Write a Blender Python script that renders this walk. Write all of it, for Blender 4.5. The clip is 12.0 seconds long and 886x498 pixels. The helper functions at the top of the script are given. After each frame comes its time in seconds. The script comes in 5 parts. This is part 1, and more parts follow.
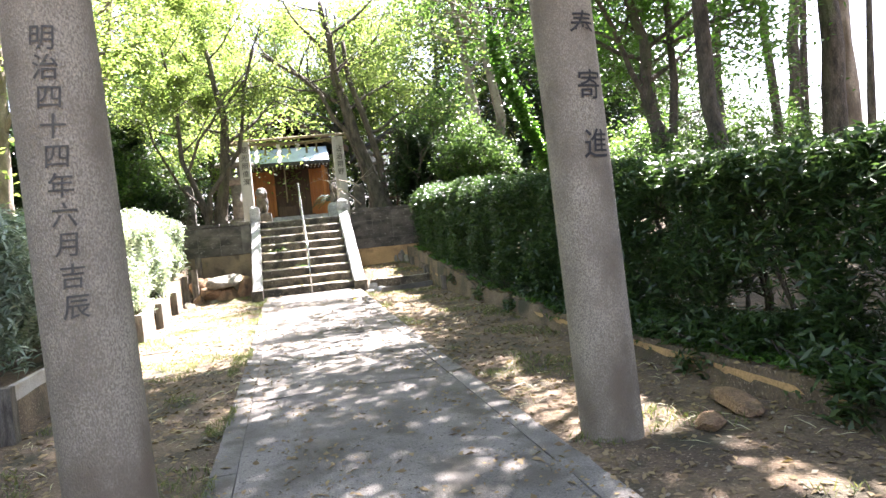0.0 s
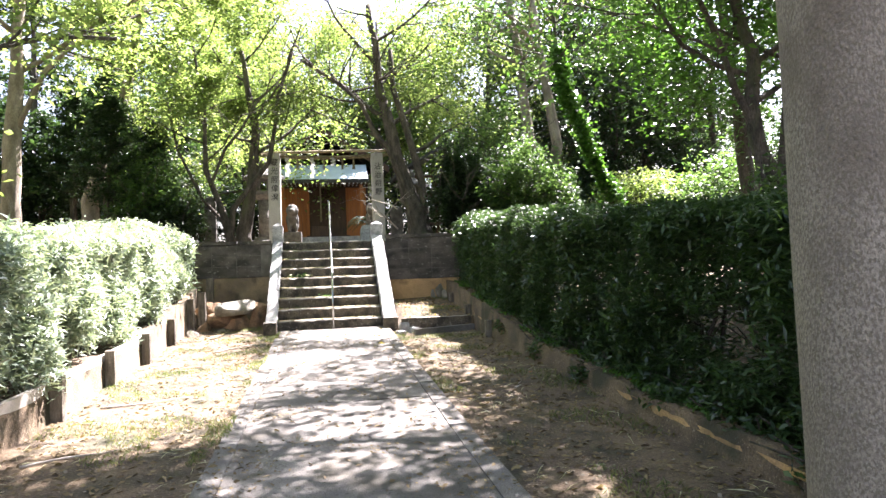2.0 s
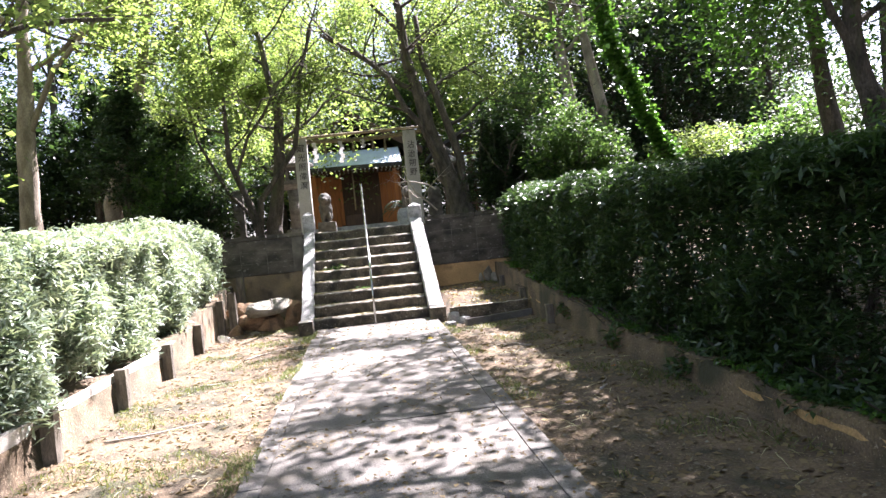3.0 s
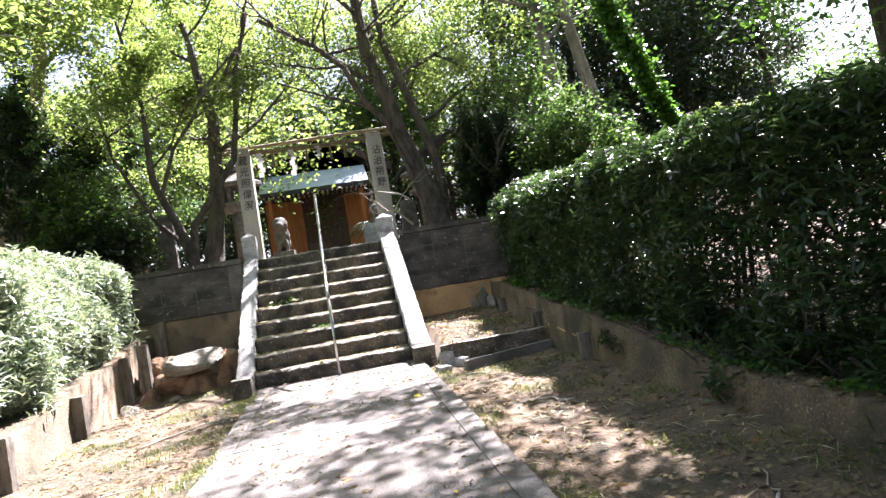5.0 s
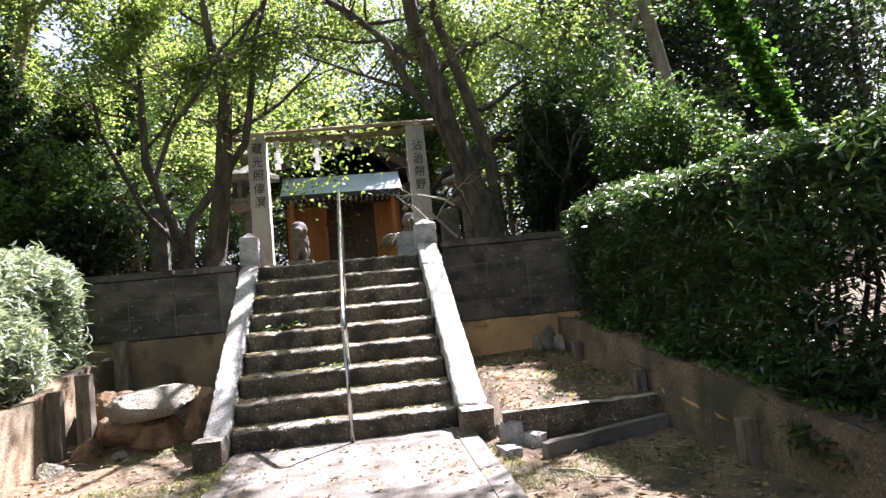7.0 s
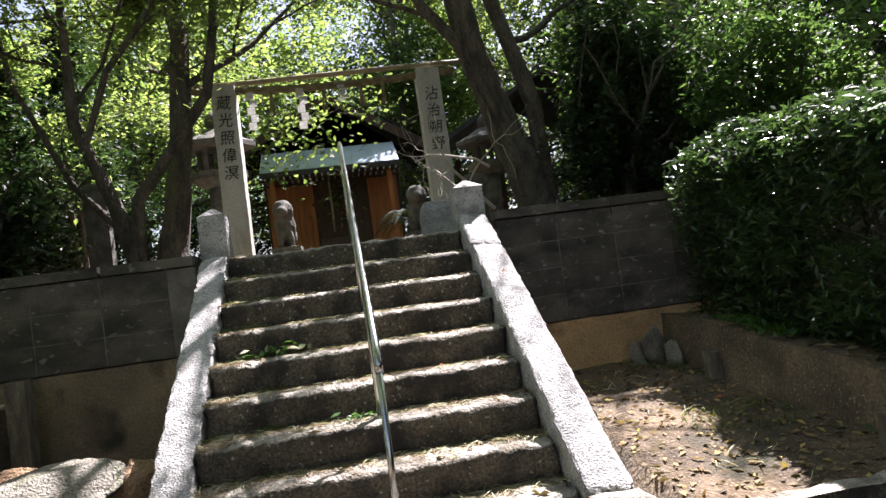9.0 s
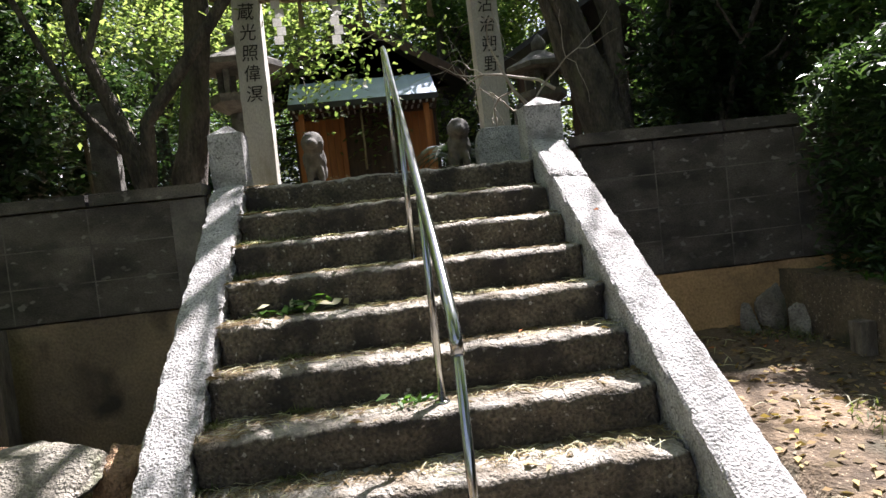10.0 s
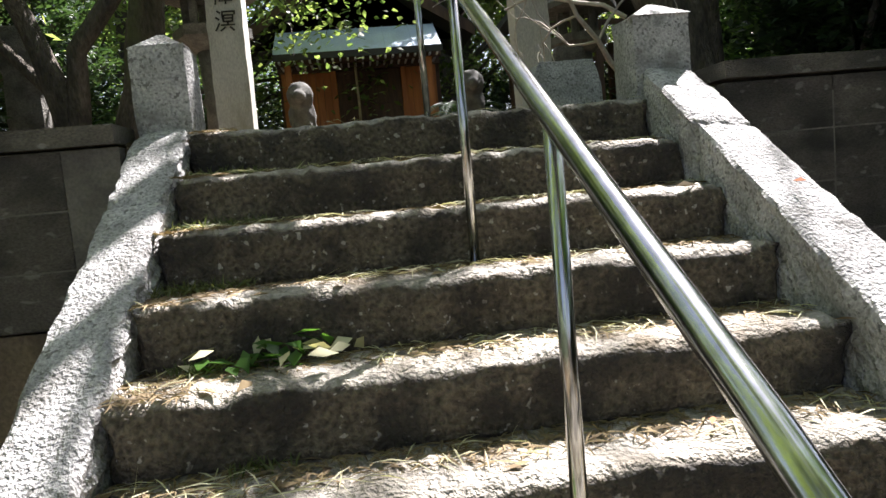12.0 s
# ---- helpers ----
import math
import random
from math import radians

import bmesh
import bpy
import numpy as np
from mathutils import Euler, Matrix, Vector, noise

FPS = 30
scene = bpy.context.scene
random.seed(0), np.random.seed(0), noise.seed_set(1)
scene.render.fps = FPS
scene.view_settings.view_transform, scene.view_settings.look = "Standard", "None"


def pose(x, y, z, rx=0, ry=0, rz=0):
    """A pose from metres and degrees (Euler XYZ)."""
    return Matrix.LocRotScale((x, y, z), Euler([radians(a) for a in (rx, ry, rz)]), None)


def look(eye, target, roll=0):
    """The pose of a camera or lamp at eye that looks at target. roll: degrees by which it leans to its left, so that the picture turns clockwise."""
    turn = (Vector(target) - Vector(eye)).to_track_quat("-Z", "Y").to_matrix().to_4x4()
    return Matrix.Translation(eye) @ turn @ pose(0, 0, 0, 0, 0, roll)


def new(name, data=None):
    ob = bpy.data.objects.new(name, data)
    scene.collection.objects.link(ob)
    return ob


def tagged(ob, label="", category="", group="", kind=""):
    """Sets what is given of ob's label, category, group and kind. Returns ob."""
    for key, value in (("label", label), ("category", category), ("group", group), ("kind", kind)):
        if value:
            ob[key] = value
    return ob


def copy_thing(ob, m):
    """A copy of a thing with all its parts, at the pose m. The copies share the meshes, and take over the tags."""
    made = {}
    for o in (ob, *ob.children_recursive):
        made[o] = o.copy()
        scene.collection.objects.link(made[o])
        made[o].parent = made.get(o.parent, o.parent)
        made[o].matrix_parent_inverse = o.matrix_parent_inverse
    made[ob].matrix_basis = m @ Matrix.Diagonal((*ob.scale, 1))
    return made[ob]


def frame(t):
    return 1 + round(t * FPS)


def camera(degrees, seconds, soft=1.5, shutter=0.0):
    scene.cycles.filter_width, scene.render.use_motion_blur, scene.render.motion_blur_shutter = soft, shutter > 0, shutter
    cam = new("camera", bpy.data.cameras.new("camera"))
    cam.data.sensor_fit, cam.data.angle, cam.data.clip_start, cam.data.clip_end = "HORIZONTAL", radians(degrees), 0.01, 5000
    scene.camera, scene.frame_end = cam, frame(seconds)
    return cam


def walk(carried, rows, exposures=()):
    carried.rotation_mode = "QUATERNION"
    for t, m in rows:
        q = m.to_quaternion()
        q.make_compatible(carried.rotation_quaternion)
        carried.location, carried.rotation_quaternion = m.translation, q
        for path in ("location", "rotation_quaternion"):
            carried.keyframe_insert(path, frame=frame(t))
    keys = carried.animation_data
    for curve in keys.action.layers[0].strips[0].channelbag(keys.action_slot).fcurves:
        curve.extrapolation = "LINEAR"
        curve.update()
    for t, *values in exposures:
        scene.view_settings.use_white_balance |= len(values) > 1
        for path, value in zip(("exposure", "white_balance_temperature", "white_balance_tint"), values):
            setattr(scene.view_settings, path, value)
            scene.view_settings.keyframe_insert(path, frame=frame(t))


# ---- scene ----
cam = camera(67.7, 12.0)
PATH = [
    (0, (-0.391, 0.121, 1.187), (0.064, 2.067, 1.115), -5.5),
    (0.5, (-0.357, 0.475, 1.196), (0.077, 2.423, 1.064), -8.7),
    (1, (-0.312, 0.943, 1.243), (0.184, 2.88, 1.225), -4.4),
    (1.5, (-0.172, 1.529, 1.292), (0.274, 3.479, 1.264), -7.5),
    (2, (-0.109, 2.173, 1.302), (0.245, 4.141, 1.32), -1.8),
    (2.5, (-0.061, 2.837, 1.299), (0.202, 4.819, 1.368), -3.6),
    (3, (-0.052, 3.458, 1.275), (0.185, 5.444, 1.249), -5.8),
    (3.2, (-0.034, 3.715, 1.317), (0.264, 5.692, 1.335), -3.9),
    (4.8, (0.173, 6.061, 1.051), (0.429, 8.044, 1.115), -7.7),
    (5, (0.171, 6.293, 1.093), (0.496, 8.266, 1.147), -9.4),
    (5.5, (0.203, 6.904, 1.14), (0.501, 8.881, 1.189), -5.0),
    (6, (0.218, 7.531, 1.162), (0.56, 9.5, 1.236), -9.2),
    (6.5, (0.203, 8.17, 1.178), (0.436, 10.156, 1.224), -9.0),
    (6.6, (0.181, 8.314, 1.175), (0.395, 10.3, 1.271), -5.4),
    (7, (0.188, 8.777, 1.181), (0.446, 10.756, 1.309), -5.5),
    (7.1, (0.178, 8.93, 1.204), (0.415, 10.913, 1.319), -4.2),
    (7.2, (0.184, 9.06, 1.226), (0.392, 11.043, 1.38), -5.9),
    (8.8, (-0.078, 11.096, 1.309), (0.192, 13.077, 1.368), -9.8),
    (9, (-0.075, 11.332, 1.346), (0.225, 13.308, 1.413), -7.6),
    (9.5, (-0.126, 11.902, 1.327), (0.181, 13.879, 1.305), -5.9),
    (10, (-0.182, 12.422, 1.337), (0.015, 14.41, 1.246), -6.3),
    (10.5, (-0.208, 12.892, 1.358), (0.033, 14.875, 1.262), -4.4),
    (11, (-0.212, 13.347, 1.408), (-0.011, 15.334, 1.302), -7.4),
    (11.5, (-0.291, 13.701, 1.428), (-0.075, 15.682, 1.25), -5.0),
    (12, (-0.322, 14.052, 1.38), (-0.098, 16.03, 1.19), -5.2),
]
scene.view_settings.exposure = 0.0
EXPO = [(0.0, 3.85, 6050, 25), (2.4, 3.2, 5950, 27), (3.0, 2.95, 5850, 28), (5.0, 3.05, 5850, 29), (7.0, 2.75, 5900, 29), (9.0, 2.2, 5950, 25), (10.5, 2.15, 6000, 22), (12.0, 2.32, 6000, 20)]
walk(cam, [(t, look(eye, target, roll)) for t, eye, target, roll in PATH], EXPO)

# ---- sky and sun ----
SUN_EL, SUN_AZ = radians(52), radians(42)      # azimuth from the way ahead towards the right
world = bpy.data.worlds.new("world")
scene.world = world
world.use_nodes = True
wn = world.node_tree
sky = wn.nodes.new("ShaderNodeTexSky")
sky.sky_type, sky.sun_disc = "NISHITA", False
sky.sun_elevation, sky.sun_rotation = SUN_EL, SUN_AZ
sky.dust_density, sky.air_density = 2.0, 1.1
haze = wn.nodes.new("ShaderNodeHueSaturation")
haze.inputs["Saturation"].default_value = 0.65
wn.links.new(sky.outputs[0], haze.inputs["Color"])
wn.links.new(haze.outputs[0], wn.nodes["Background"].inputs[0])
wn.nodes["Background"].inputs[1].default_value = 0.05
sun = new("sun", bpy.data.lights.new("sun", "SUN"))
sun.data.energy, sun.data.angle, sun.data.color = 5.0, radians(0.5), (1.0, 0.94, 0.84)
sun.matrix_world = look((0, 0, 0), (-math.sin(SUN_AZ) * math.cos(SUN_EL), -math.cos(SUN_AZ) * math.cos(SUN_EL), -math.sin(SUN_EL)))
tagged(sun, kind="structure")


# ---- materials ----
def mat(name, c1, c2, scale=6.0, fine=60.0, rough=0.85, bump=0.3, stain=None, metal=0.0, stretch=(1, 1, 1), vary=0.0, specks=None, grain=0.72, depth=0.02, lit_top=None):
    """Two colours mixed by coarse noise, fine grain, optional stains and specks, with relief."""
    m = bpy.data.materials.new(name)
    m.use_nodes = True
    n, l = m.node_tree.nodes, m.node_tree.links
    b = n["Principled BSDF"]
    tc = n.new("ShaderNodeTexCoord")
    mp = n.new("ShaderNodeMapping")
    mp.inputs["Scale"].default_value = stretch
    geo = n.new("ShaderNodeNewGeometry")
    l.new(geo.outputs["Position"], mp.inputs[0])

    def noise_node(s, d=6):
        t = n.new("ShaderNodeTexNoise")
        t.inputs["Scale"].default_value, t.inputs["Detail"].default_value = s, d
        l.new(mp.outputs[0], t.inputs[0])
        return t

    def ramp(src, a, b2):
        r = n.new("ShaderNodeMapRange")
        r.inputs[1].default_value, r.inputs[2].default_value = a, b2
        l.new(src, r.inputs[0])
        return r.outputs[0]

    def mix(f, a, b2, mode="MIX"):
        x = n.new("ShaderNodeMix")
        x.data_type, x.blend_type = "RGBA", mode
        for i, v in ((0, f), (6, a), (7, b2)):
            if isinstance(v, bpy.types.NodeSocket):
                l.new(v, x.inputs[i])
            else:
                x.inputs[i].default_value = (*v, 1) if isinstance(v, tuple) else v
        return x.outputs[2]

    big, small = noise_node(scale), noise_node(fine, 3)
    col = mix(ramp(big.outputs[0], 0.35, 0.65), c1, c2)
    col = mix(ramp(small.outputs[0], 0.3, 0.7), mix(1.0, col, (grain, grain, grain), "MULTIPLY"), col)
    if specks:
        v = noise_node(specks[1], 2)
        col = mix(ramp(v.outputs[0], specks[2], specks[2] + 0.05), col, specks[0])
    if stain:
        st = noise_node(stain[1], 8)
        col = mix(ramp(st.outputs[0], stain[2], stain[2] + 0.16), col, stain[0])
    if lit_top:      # upward faces coloured pale as in sun, with an uneven edge
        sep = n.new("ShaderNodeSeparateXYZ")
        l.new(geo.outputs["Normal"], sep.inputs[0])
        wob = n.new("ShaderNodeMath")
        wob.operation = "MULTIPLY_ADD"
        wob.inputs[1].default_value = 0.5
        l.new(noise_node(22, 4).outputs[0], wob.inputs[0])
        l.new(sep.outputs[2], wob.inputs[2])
        top = mix(ramp(big.outputs[0], 0.35, 0.65), lit_top[0], lit_top[1])
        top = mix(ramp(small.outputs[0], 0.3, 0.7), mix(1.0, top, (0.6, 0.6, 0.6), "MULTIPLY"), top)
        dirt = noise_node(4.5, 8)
        top = mix(ramp(dirt.outputs[0], 0.52, 0.66), top, lit_top[2])
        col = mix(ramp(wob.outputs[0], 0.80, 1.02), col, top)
    if vary:
        oi = n.new("ShaderNodeObjectInfo")
        r = n.new("ShaderNodeMapRange")
        r.inputs[3].default_value, r.inputs[4].default_value = 1 - vary, 1.0
        l.new(oi.outputs["Random"], r.inputs[0])
        cb = n.new("ShaderNodeCombineColor")
        for i in range(3):
            l.new(r.outputs[0], cb.inputs[i])
        col = mix(1.0, col, cb.outputs[0], "MULTIPLY")
    l.new(col, b.inputs["Base Color"])
    b.inputs["Roughness"].default_value, b.inputs["Metallic"].default_value = rough, metal
    if bump:
        bp = n.new("ShaderNodeBump")
        bp.inputs["Strength"].default_value, bp.inputs["Distance"].default_value = bump, depth
        add = n.new("ShaderNodeMath")
        l.new(big.outputs[0], add.inputs[0])
        l.new(small.outputs[0], add.inputs[1])
        l.new(add.outputs[0], bp.inputs["Height"])
        l.new(bp.outputs[0], b.inputs["Normal"])
    return m


def leaf_mat(name, lo, hi, glow=0.5, rough=0.45, patch=None):
    """Leaves: a colour for each leaf between lo and hi; light comes through them."""
    m = bpy.data.materials.new(name)
    m.use_nodes = True
    n, l = m.node_tree.nodes, m.node_tree.links
    b = n["Principled BSDF"]
    geo = n.new("ShaderNodeNewGeometry")
    x = n.new("ShaderNodeMix")
    x.data_type = "RGBA"
    x.inputs[6].default_value, x.inputs[7].default_value = (*lo, 1), (*hi, 1)
    l.new(geo.outputs["Random Per Island"], x.inputs[0])
    nz = n.new("ShaderNodeTexNoise")
    nz.inputs["Scale"].default_value = 0.9
    l.new(geo.outputs["Position"], nz.inputs[0])
    y = n.new("ShaderNodeMix")
    y.data_type, y.blend_type = "RGBA", "MULTIPLY"
    y.inputs[7].default_value = (0.75, 0.85, 0.75, 1)
    l.new(nz.outputs[0], y.inputs[0])
    l.new(x.outputs[2], y.inputs[6])
    l.new(y.outputs[2], b.inputs["Base Color"])
    b.inputs["Roughness"].default_value = rough
    tr = n.new("ShaderNodeBsdfTranslucent")
    br = n.new("ShaderNodeMix")
    br.data_type, br.blend_type = "RGBA", "MULTIPLY"
    br.inputs[0].default_value = 1.0
    br.inputs[7].default_value = (2.2, 2.2, 1.3, 1)
    l.new(y.outputs[2], br.inputs[6])
    l.new(br.outputs[2], tr.inputs[0])
    ms = n.new("ShaderNodeMixShader")
    ms.inputs[0].default_value = glow
    l.new(b.outputs[0], ms.inputs[1])
    l.new(tr.outputs[0], ms.inputs[2])
    l.new(ms.outputs[0], n["Material Output"].inputs["Surface"])
    return m


M_PATH = mat("path_concrete", (0.29, 0.27, 0.235), (0.17, 0.157, 0.135), 1.7, 110, 0.9, 0.7, ((0.095, 0.085, 0.065), 3.2, 0.49), vary=0.12, grain=0.5, specks=((0.08, 0.072, 0.06), 45, 0.62))
M_KERB = mat("kerb_concrete", (0.31, 0.29, 0.255), (0.19, 0.177, 0.152), 2.2, 110, 0.9, 0.6, ((0.10, 0.09, 0.07), 3.6, 0.50), vary=0.15, grain=0.5)
M_SOIL = mat("dry_soil", (0.225, 0.16, 0.092), (0.10, 0.072, 0.045), 2.4, 45, 0.95, 1.0, ((0.045, 0.042, 0.022), 2.2, 0.50), grain=0.5, specks=((0.30, 0.24, 0.16), 60, 0.63))
# last colours: two sunlit tones painted on upward faces, then dirt
M_STEP = mat("step_stone", (0.27, 0.22, 0.15), (0.10, 0.083, 0.062), 5, 62, 0.9, 1.0, ((0.045, 0.038, 0.03), 5, 0.50), specks=((0.48, 0.44, 0.37), 36, 0.66), vary=0.25, grain=0.28, depth=0.035, lit_top=((0.62, 0.58, 0.50), (0.38, 0.34, 0.27), (0.17, 0.14, 0.095)))
M_GRAN = mat("granite", (0.68, 0.67, 0.65), (0.44, 0.435, 0.415), 7, 85, 0.88, 0.9, ((0.19, 0.185, 0.17), 5, 0.55), specks=((0.19, 0.185, 0.172), 58, 0.6), grain=0.45, depth=0.022)
M_PILL = mat("weathered_granite", (0.44, 0.385, 0.295), (0.25, 0.21, 0.155), 4, 150, 0.88, 0.5, ((0.14, 0.11, 0.075), 2.0, 0.53), specks=((0.19, 0.165, 0.12), 140, 0.53), stretch=(1, 1, 0.6), grain=0.5)
M_POST = mat("pale_stone", (0.56, 0.55, 0.49), (0.44, 0.43, 0.38), 3, 90, 0.85, 0.3, ((0.2, 0.2, 0.14), 3, 0.6), stretch=(1, 1, 0.4))
M_BLOCK = mat("concrete_block", (0.20, 0.175, 0.145), (0.095, 0.085, 0.07), 3.5, 90, 0.92, 0.8, ((0.035, 0.032, 0.028), 2.2, 0.50), vary=0.35, stretch=(1, 1, 1.8), grain=0.55, specks=((0.27, 0.25, 0.22), 11, 0.63))
M_MORTAR = mat("pale_mortar", (0.24, 0.22, 0.185), (0.11, 0.10, 0.085), 4, 80, 0.95, 0.5, ((0.04, 0.038, 0.034), 3, 0.52))
M_BASE = mat("muddy_concrete", (0.68, 0.44, 0.20), (0.48, 0.31, 0.145), 2.0, 60, 0.95, 0.5, ((0.13, 0.09, 0.05), 2.2, 0.56), grain=0.6)
M_DULL = mat("dull_render", (0.33, 0.25, 0.15), (0.20, 0.155, 0.10), 2.0, 60, 0.95, 0.5, ((0.05, 0.042, 0.03), 2.2, 0.53), grain=0.6)
M_LWALL = mat("weathered_concrete_board", (0.74, 0.70, 0.62), (0.56, 0.50, 0.41), 3, 70, 0.9, 0.5, ((0.42, 0.34, 0.24), 4, 0.58), stretch=(1, 1, 2), vary=0.15, grain=0.65)
M_STAKE = mat("grey_brown_stake", (0.30, 0.265, 0.20), (0.15, 0.13, 0.10), 8, 70, 0.9, 0.6, ((0.08, 0.065, 0.045), 4, 0.55), stretch=(3, 3, 0.6), vary=0.35, grain=0.55)
M_ROCK = mat("sandy_rock", (0.58, 0.38, 0.21), (0.36, 0.23, 0.13), 7, 70, 0.92, 1.0, ((0.085, 0.07, 0.05), 6, 0.56), vary=0.25, grain=0.5, depth=0.04)
M_PROCK = mat("pale_mossy_rock", (0.44, 0.41, 0.34), (0.27, 0.245, 0.19), 7, 70, 0.92, 1.0, ((0.13, 0.15, 0.075), 4, 0.53), grain=0.55, depth=0.04)
M_BARK = mat("bark", (0.16, 0.137, 0.105), (0.058, 0.05, 0.039), 9, 55, 0.95, 1.0, ((0.10, 0.12, 0.055), 2.5, 0.58), stretch=(1, 1, 0.35), grain=0.45, depth=0.04)
M_PALEBARK = mat("pale_bark", (0.42, 0.365, 0.28), (0.22, 0.18, 0.13), 6, 60, 0.95, 0.9, ((0.10, 0.08, 0.055), 2, 0.56), stretch=(1, 1, 0.4), grain=0.55)
M_INK = mat("black_paint", (0.02, 0.02, 0.02), (0.035, 0.033, 0.03), 20, 90, 0.8, 0.1)
M_FAINT = mat("faded_ink", (0.07, 0.065, 0.055), (0.10, 0.095, 0.08), 20, 90, 0.85, 0.1)
M_STEEL = mat("stainless_steel", (0.62, 0.62, 0.60), (0.5, 0.5, 0.49), 3, 30, 0.16, 0.02, metal=1.0)
M_ROOF = mat("metal_roof_sheet", (0.56, 0.67, 0.82), (0.47, 0.58, 0.75), 2, 40, 0.6, 0.05, ((0.38, 0.45, 0.56), 2.5, 0.6))
M_WOOD = mat("orange_stained_wood", (0.52, 0.18, 0.035), (0.38, 0.12, 0.022), 3, 40, 0.6, 0.15, stretch=(5, 5, 0.6), vary=0.2)
M_DWOOD = mat("dark_timber", (0.10, 0.055, 0.03), (0.055, 0.03, 0.018), 4, 50, 0.75, 0.2, stretch=(4, 4, 0.6))
M_DROOF = mat("dark_roof", (0.05, 0.05, 0.048), (0.03, 0.03, 0.03), 4, 50, 0.7, 0.3, vary=0.2)
M_WHITE = mat("white_cloth", (0.75, 0.75, 0.72), (0.65, 0.65, 0.62), 5, 60, 0.9, 0.1)
M_STRAW = mat("old_straw_rope", (0.30, 0.25, 0.13), (0.16, 0.13, 0.07), 12, 80, 0.95, 0.8)
M_BAMBOO = mat("aged_bamboo", (0.42, 0.34, 0.2), (0.3, 0.24, 0.13), 6, 60, 0.6, 0.1)
M_BARE = mat("bleached_twig", (0.55, 0.50, 0.42), (0.42, 0.37, 0.3), 9, 60, 0.9, 0.2)
M_STATUE = mat("lichened_stone", (0.17, 0.165, 0.14), (0.085, 0.083, 0.07), 9, 70, 0.9, 0.8, grain=0.6)
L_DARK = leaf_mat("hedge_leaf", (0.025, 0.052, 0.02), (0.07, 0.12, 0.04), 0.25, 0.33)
# leaf colour lifted to silvery, painting in the sun's glare on the left hedge
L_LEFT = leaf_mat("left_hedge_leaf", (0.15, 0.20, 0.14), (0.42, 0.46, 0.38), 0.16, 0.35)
L_LIGHT = leaf_mat("young_leaf", (0.07, 0.11, 0.035), (0.18, 0.215, 0.085), 0.6, 0.5)
L_MID = leaf_mat("tree_leaf", (0.03, 0.065, 0.022), (0.09, 0.14, 0.045), 0.5, 0.45)
L_DEEP = leaf_mat("evergreen_leaf", (0.013, 0.03, 0.012), (0.038, 0.068, 0.024), 0.3, 0.45)
L_IVY = leaf_mat("ivy_leaf", (0.04, 0.10, 0.015), (0.08, 0.17, 0.03), 0.4, 0.4)
L_DRY = leaf_mat("dry_leaf", (0.13, 0.085, 0.045), (0.30, 0.22, 0.12), 0.1, 0.9)
L_GRASS = leaf_mat("grass_blade", (0.06, 0.09, 0.025), (0.17, 0.17, 0.07), 0.35, 0.6)
L_YEL = leaf_mat("yellow_leaf", (0.55, 0.42, 0.03), (0.65, 0.5, 0.05), 0.2, 0.6)
L_PALE = leaf_mat("pale_dry_leaf", (0.42, 0.38, 0.24), (0.60, 0.56, 0.38), 0.2, 0.7)
L_TAN = leaf_mat("tan_leaf", (0.22, 0.12, 0.05), (0.50, 0.36, 0.12), 0.15, 0.8)
L_STONE = leaf_mat("pebble", (0.14, 0.11, 0.08), (0.30, 0.25, 0.19), 0.0, 0.9)
L_RED = leaf_mat("red_leaf", (0.45, 0.09, 0.02), (0.5, 0.16, 0.03), 0.2, 0.6)


# ---- makers ----
def link_mesh(name, me, material, parent=None, label="", kind=""):
    me.materials.append(material)
    ob = new(name, me)
    if parent is not None:
        ob.parent = parent
    return tagged(ob, label=label, kind=kind)


def part(name, bm, material, parent=None, label="", kind="", smooth=False):
    me = bpy.data.meshes.new(name)
    for f in bm.faces:
        f.smooth = smooth
    bm.to_mesh(me)
    bm.free()
    return link_mesh(name, me, material, parent, label, kind)


def arrays(name, verts, faces, material, parent=None, label="", kind="", smooth=False):
    me = bpy.data.meshes.new(name)
    me.from_pydata(np.asarray(verts).tolist(), [], faces if isinstance(faces, list) else faces.tolist())
    if smooth:
        me.polygons.foreach_set("use_smooth", [True] * len(me.polygons))
    me.update()
    return link_mesh(name, me, material, parent, label, kind)


def thing(name, label, category, group="", at=(0, 0, 0)):
    e = new(name)
    e.location = at
    e.empty_display_size = 0.2
    return tagged(e, label=label, category=category, group=group)


def box(x0, x1, y0, y1, z0, z1, bevel=0.01):
    bm = bmesh.new()
    bmesh.ops.create_cube(bm, size=1.0)
    for v in bm.verts:
        v.co = Vector(((x0 + x1) / 2 + v.co.x * (x1 - x0), (y0 + y1) / 2 + v.co.y * (y1 - y0), (z0 + z1) / 2 + v.co.z * (z1 - z0)))
    if bevel:
        bmesh.ops.bevel(bm, geom=bm.edges[:], offset=bevel, segments=1, affect="EDGES")
    return bm


